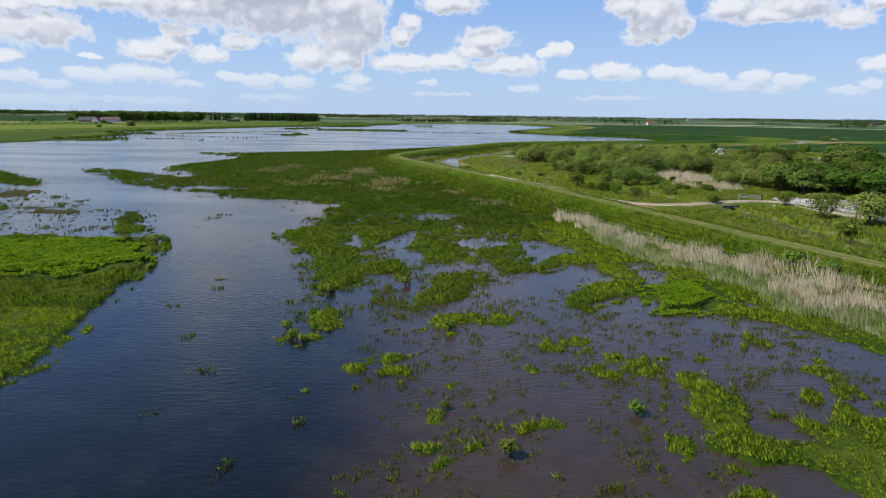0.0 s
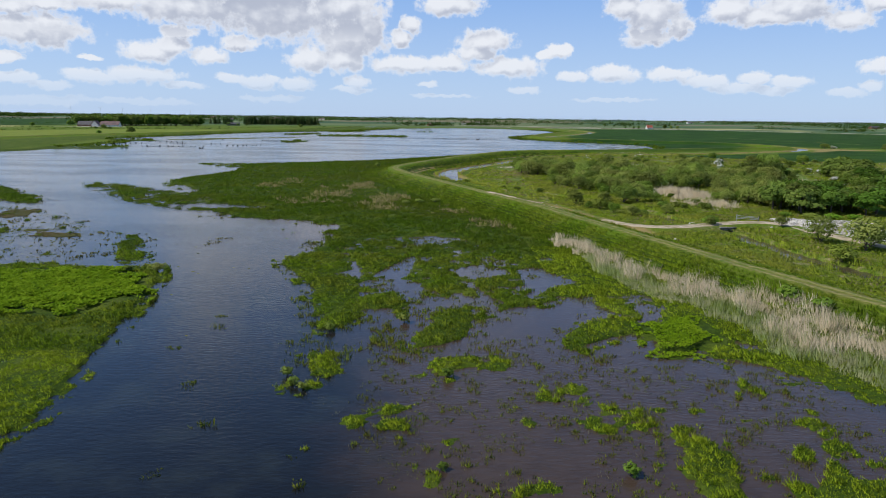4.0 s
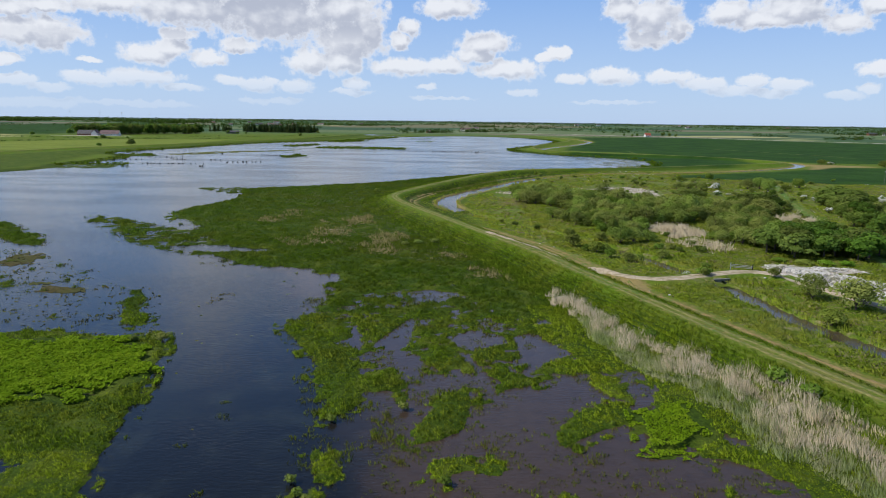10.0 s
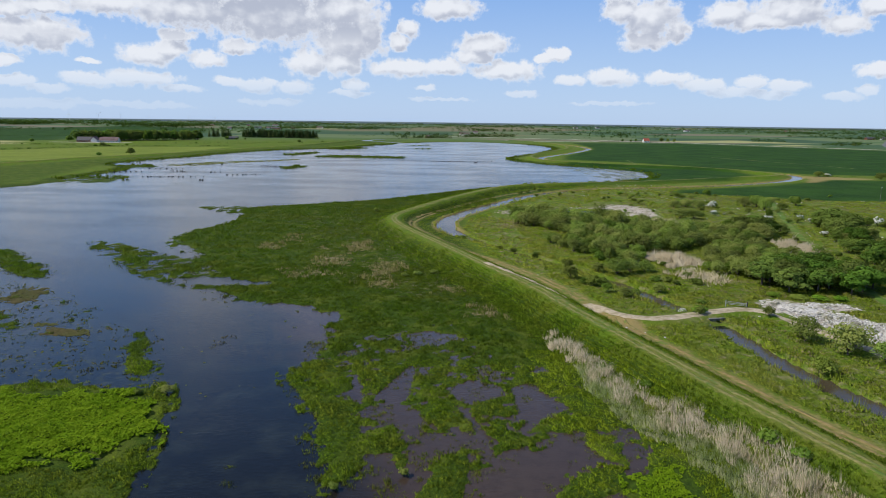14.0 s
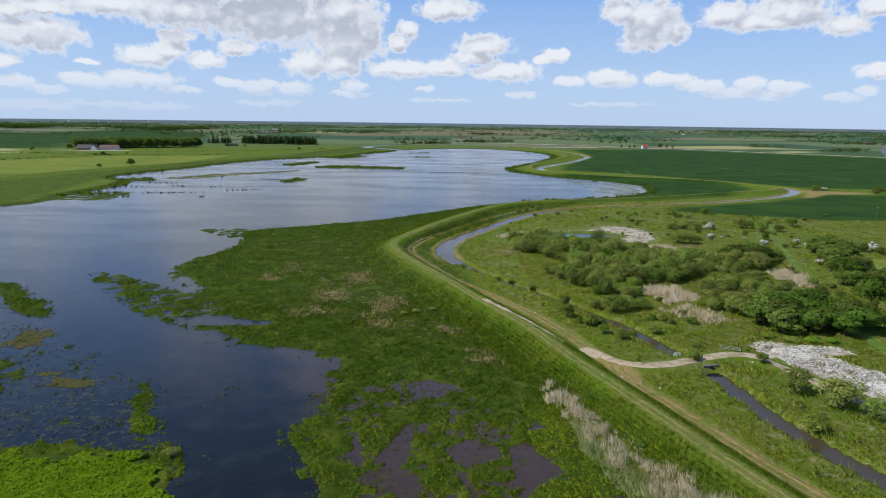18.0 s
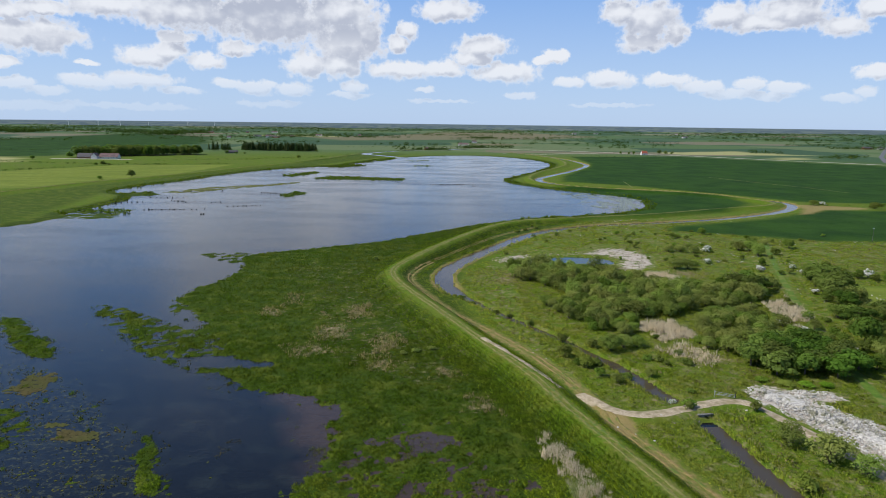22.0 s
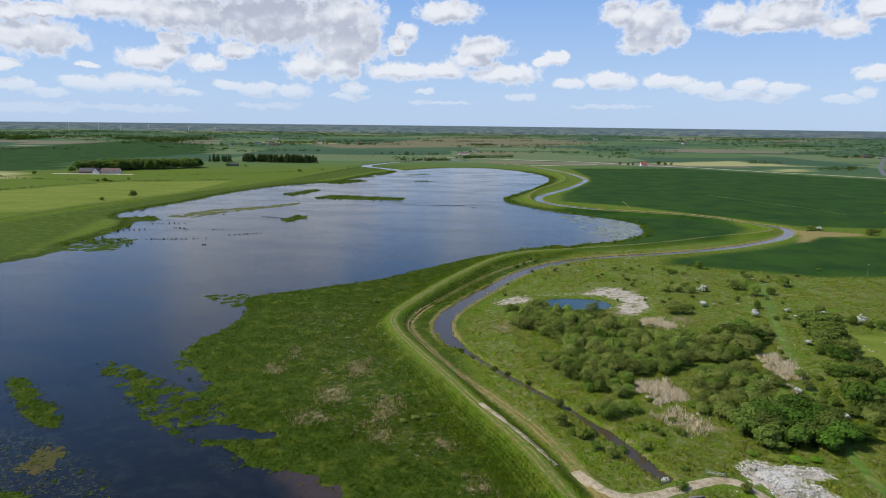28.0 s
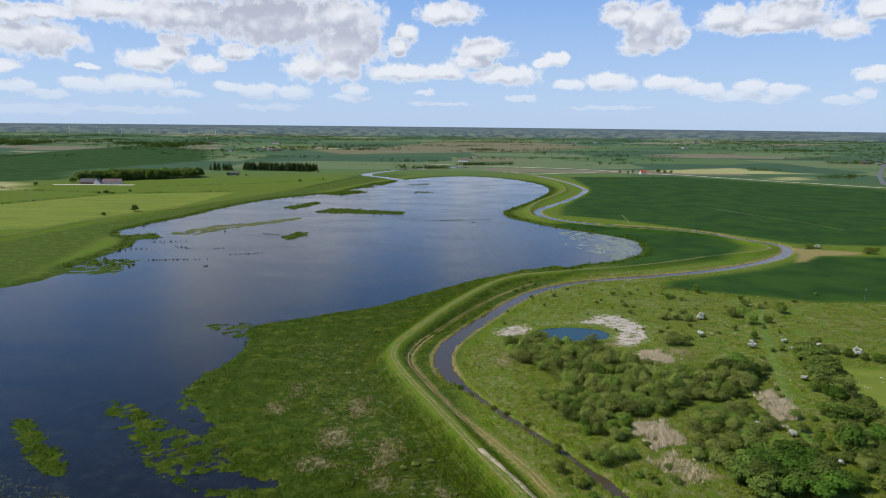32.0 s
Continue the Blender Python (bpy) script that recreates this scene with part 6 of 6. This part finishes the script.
def heap_core():
    """The body of the rubble heap under its loose stones."""
    X, Y = np.meshgrid(np.arange(70, 110, .8), np.arange(76, 164, .8))
    s = inside(BARE[2], X.ravel(), Y.ravel(), 10) + 1.6 * fbm(X.ravel() / 5, Y.ravel() / 5, 95, 3)
    g = line_distance(GRAVEL_ROAD, X.ravel(), Y.ravel(), 8)
    z = height(X.ravel(), Y.ravel()) - .65 + 1.25 * step(s, .3, 4.5) * step(g, 2.2, 3.6) + .2 * fbm(X.ravel(), Y.ravel(), 97, 3) * step(s, .3, 2)
    ny, nx = X.shape
    i = np.arange(ny * nx).reshape(ny, nx)
    F = np.stack([i[:-1, :-1], i[:-1, 1:], i[1:, 1:], i[1:, :-1]], -1).reshape(-1, 4)
    F = F[(s[F] > .2).all(1)]
    use = np.unique(F)
    back = np.zeros(len(s), int)
    back[use] = np.arange(len(use))
    V = np.stack([X.ravel(), Y.ravel(), z], 1)[use]
    tagged(new("rubble_mound", mesh_from("rubble_mound", V, back[F], [M_STONE], True)), "mound of fine pale rubble beside the gravel road", "rubble", kind="structure")


heap_core()


def culvert(at, turn, r=.95):
    e = new("culvert")
    bm = bmesh.new()
    w, h, th = 1.7, 1.2, .4
    outer = [(-w, -.7), (-w, h), (-w * .45, h), (w * .45, h), (w, h), (w, -.7)]
    arc = [(-r * math.cos(math.pi * k / 10), r * math.sin(math.pi * k / 10)) for k in range(11)]
    inner = [(-r, -.7)] + arc + [(r, -.7)]
    full = [(-w, -.7)] + [(-w, h * .55)] * 2 + [(-w, h)] * 2 + [(-w * .4, h), (0, h), (w * .4, h)] + [(w, h)] * 2 + [(w, h * .55)] * 2 + [(w, -.7)]
    for yy, flip in ((-th / 2, False), (th / 2, True)):
        a = [bm.verts.new((x, yy, z)) for x, z in inner]
        b = [bm.verts.new((x, yy, z)) for x, z in full]
        for k in range(len(inner) - 1):
            q = [a[k], a[k + 1], b[k + 1], b[k]]
            bm.faces.new(q[::-1] if flip else q)
    bmesh.ops.remove_doubles(bm, verts=bm.verts, dist=.001)
    bmesh.ops.bridge_loops(bm, edges=[ed for ed in bm.edges if ed.is_boundary and all(abs(v.co.x) < r + .01 and v.co.z < r + .01 for v in ed.verts)])
    part("headwall", bm, M_CONCRETE, e)
    part("coping", box(bmesh.new(), (2 * w + .3, th + .25, .2), (0, 0, h + .1), 0, .03), M_CONCRETE, e)
    # short closed recess; its near-black colour stands in for the tunnel's shade
    bm = bmesh.new()
    p = [[bm.verts.new((x * .99, yy, z * .99)) for x, z in inner] for yy in (th / 2, 1.1)]
    for k in range(len(inner) - 1):
        bm.faces.new((p[0][k], p[1][k], p[1][k + 1], p[0][k + 1]))
    bm.faces.new(p[1])
    part("tunnel", bm, M_DARK, e, "dark mouth of the tunnel")
    for s in (-1, 1):
        bm = box(bmesh.new(), (.3, 1.8, 1.2), (0, 0, 0), 0, .04)
        bmesh.ops.transform(bm, matrix=pose(s * 2.0, -.9, -.1, 0, 0, s * 25), verts=bm.verts)
        part("wing_wall", bm, M_CONCRETE, e)
    e.matrix_basis = pose(*at, 0, 0, turn)
    tagged(e, "weathered concrete culvert with a dark arched mouth", "culvert")


culvert((60.3, 137.0, -.15), 8)


def gate(at, turn):
    e = new("field_gate")
    for x, h in ((0, 1.4), (4.6, 1.3)):
        post_ = part("post", tube(bmesh.new(), (x, 0, -.4), (x, 0, h), .11, .10, 8), M_POST if x else M_STEEL, e)
    for z in (.45, .75, 1.1):
        part("rail", tube(bmesh.new(), (0, 0, z), (4.4, -.5, z * .93), .045, .045, 6), M_STEEL, e)
    part("brace", tube(bmesh.new(), (.1, 0, .4), (4.3, -.48, 1.05), .035, .035, 6), M_STEEL, e)
    part("stile", tube(bmesh.new(), (4.4, -.5, .3), (4.4, -.5, 1.15), .05, .05, 6), M_STEEL, e)
    e.matrix_basis = pose(*at, 0, 0, turn)
    tagged(e, "galvanised steel bar gate across the gravel road", "gate")


gate((66.5, 147.2, 1.2), -18)


def pole(at, tall):
    e = new("utility_pole")
    part("shaft", tube(bmesh.new(), (0, 0, -.5), (0, 0, tall), .13, .09, 8), M_CONCRETE, e)
    part("crossarm", box(bmesh.new(), (1.8, .14, .14), (0, 0, tall - .5), 30, .02), M_STEEL, e)
    for s in (-.75, 0, .75):
        part("insulator", tube(bmesh.new(), (s * .87, s * .5, tall - .43), (s * .87, s * .5, tall - .15), .06, .04, 6), M_PAINT, e)
    e.matrix_basis = pose(*at)
    tagged(e, "pale slender utility pole in a dark field", "pole")


pole((246, 366, .8), 8)


def stakes():
    r = random.Random(21)
    bm = bmesh.new()
    tube(bm, (0, 0, -.6), (.03, .02, .6), .42, .34, 7)
    tube(bm, (.5, .15, -.6), (.6, .2, .4), .3, .22, 6)
    for v in bm.verts:
        v.co += Vector((r.uniform(-.05, .05), r.uniform(-.05, .05), r.uniform(-.06, .06)))
    first = tagged(part("stump", bm, M_POST), "dark wet timber stump standing in the lake", "stump", "rows of stumps in the lake")
    n = 0
    for (x0, y0), (x1, y1), k in (((-212, 468), (-193, 470), 9), ((-192, 470), (-172, 474), 6), ((-214, 522), (-200, 515), 6), ((-180, 515), (-174, 516), 3), ((-160, 490), (-137, 499), 8), ((-10, 681), (25, 687), 22), ((33, 669), (35, 670), 3), ((30, 688), (52, 694), 7), ((-160, 588), (-143, 582), 9), ((-250, 505), (-232, 512), 6), ((-20, 684), (-40, 690), 6),
                                  ((-40, 700), (-52, 712), 4), ((-240, 540), (-214, 545), 7), ((-230, 590), (-200, 600), 6), ((-165, 449), (-163, 450), 2)):
        for j in range(k):
            f = (j + r.uniform(-.25, .25)) / max(1, k - 1)
            m = pose(x0 + (x1 - x0) * f, y0 + (y1 - y0) * f + r.uniform(-.8, .8), r.uniform(-.1, .15), 0, 0, r.uniform(0, 360)) @ Matrix.Diagonal((r.uniform(.7, 1.3),) * 2 + (r.uniform(.6, 1.2), 1))
            if n:
                copy_thing(first, m)
            else:
                first.matrix_basis = Matrix.Identity(4)
                start = m
            n += 1
    first.matrix_basis = start


stakes()


def boulders():
    r = random.Random(31)
    bm = bmesh.new()
    bmesh.ops.create_icosphere(bm, subdivisions=2, radius=.4)
    for v in bm.verts:
        v.co = Vector((v.co.x * 1.2, v.co.y, v.co.z * .7)) * (1 + .25 * noise.noise(v.co * 3))
    first = tagged(part("boulder", bm, M_STONE), "pale boulder lying in the grass beside the track", "boulder", "boulders beside the tracks")
    spots = ((42, 128), (45, 125), (52, 133), (50, 136), (39, 131), (62, 128), (30, 172), (71, 140), (21, 184), (27, 177))
    for i, (x, y) in enumerate(spots):
        m = pose(x, y, float(height(np.array([x]), np.array([y]))[0]) + .1, 0, 0, r.uniform(0, 360)) @ Matrix.Scale(r.uniform(.3, .7), 4)
        if i == 0:
            start = m
        else:
            copy_thing(first, m)
    first.matrix_basis = start


boulders()
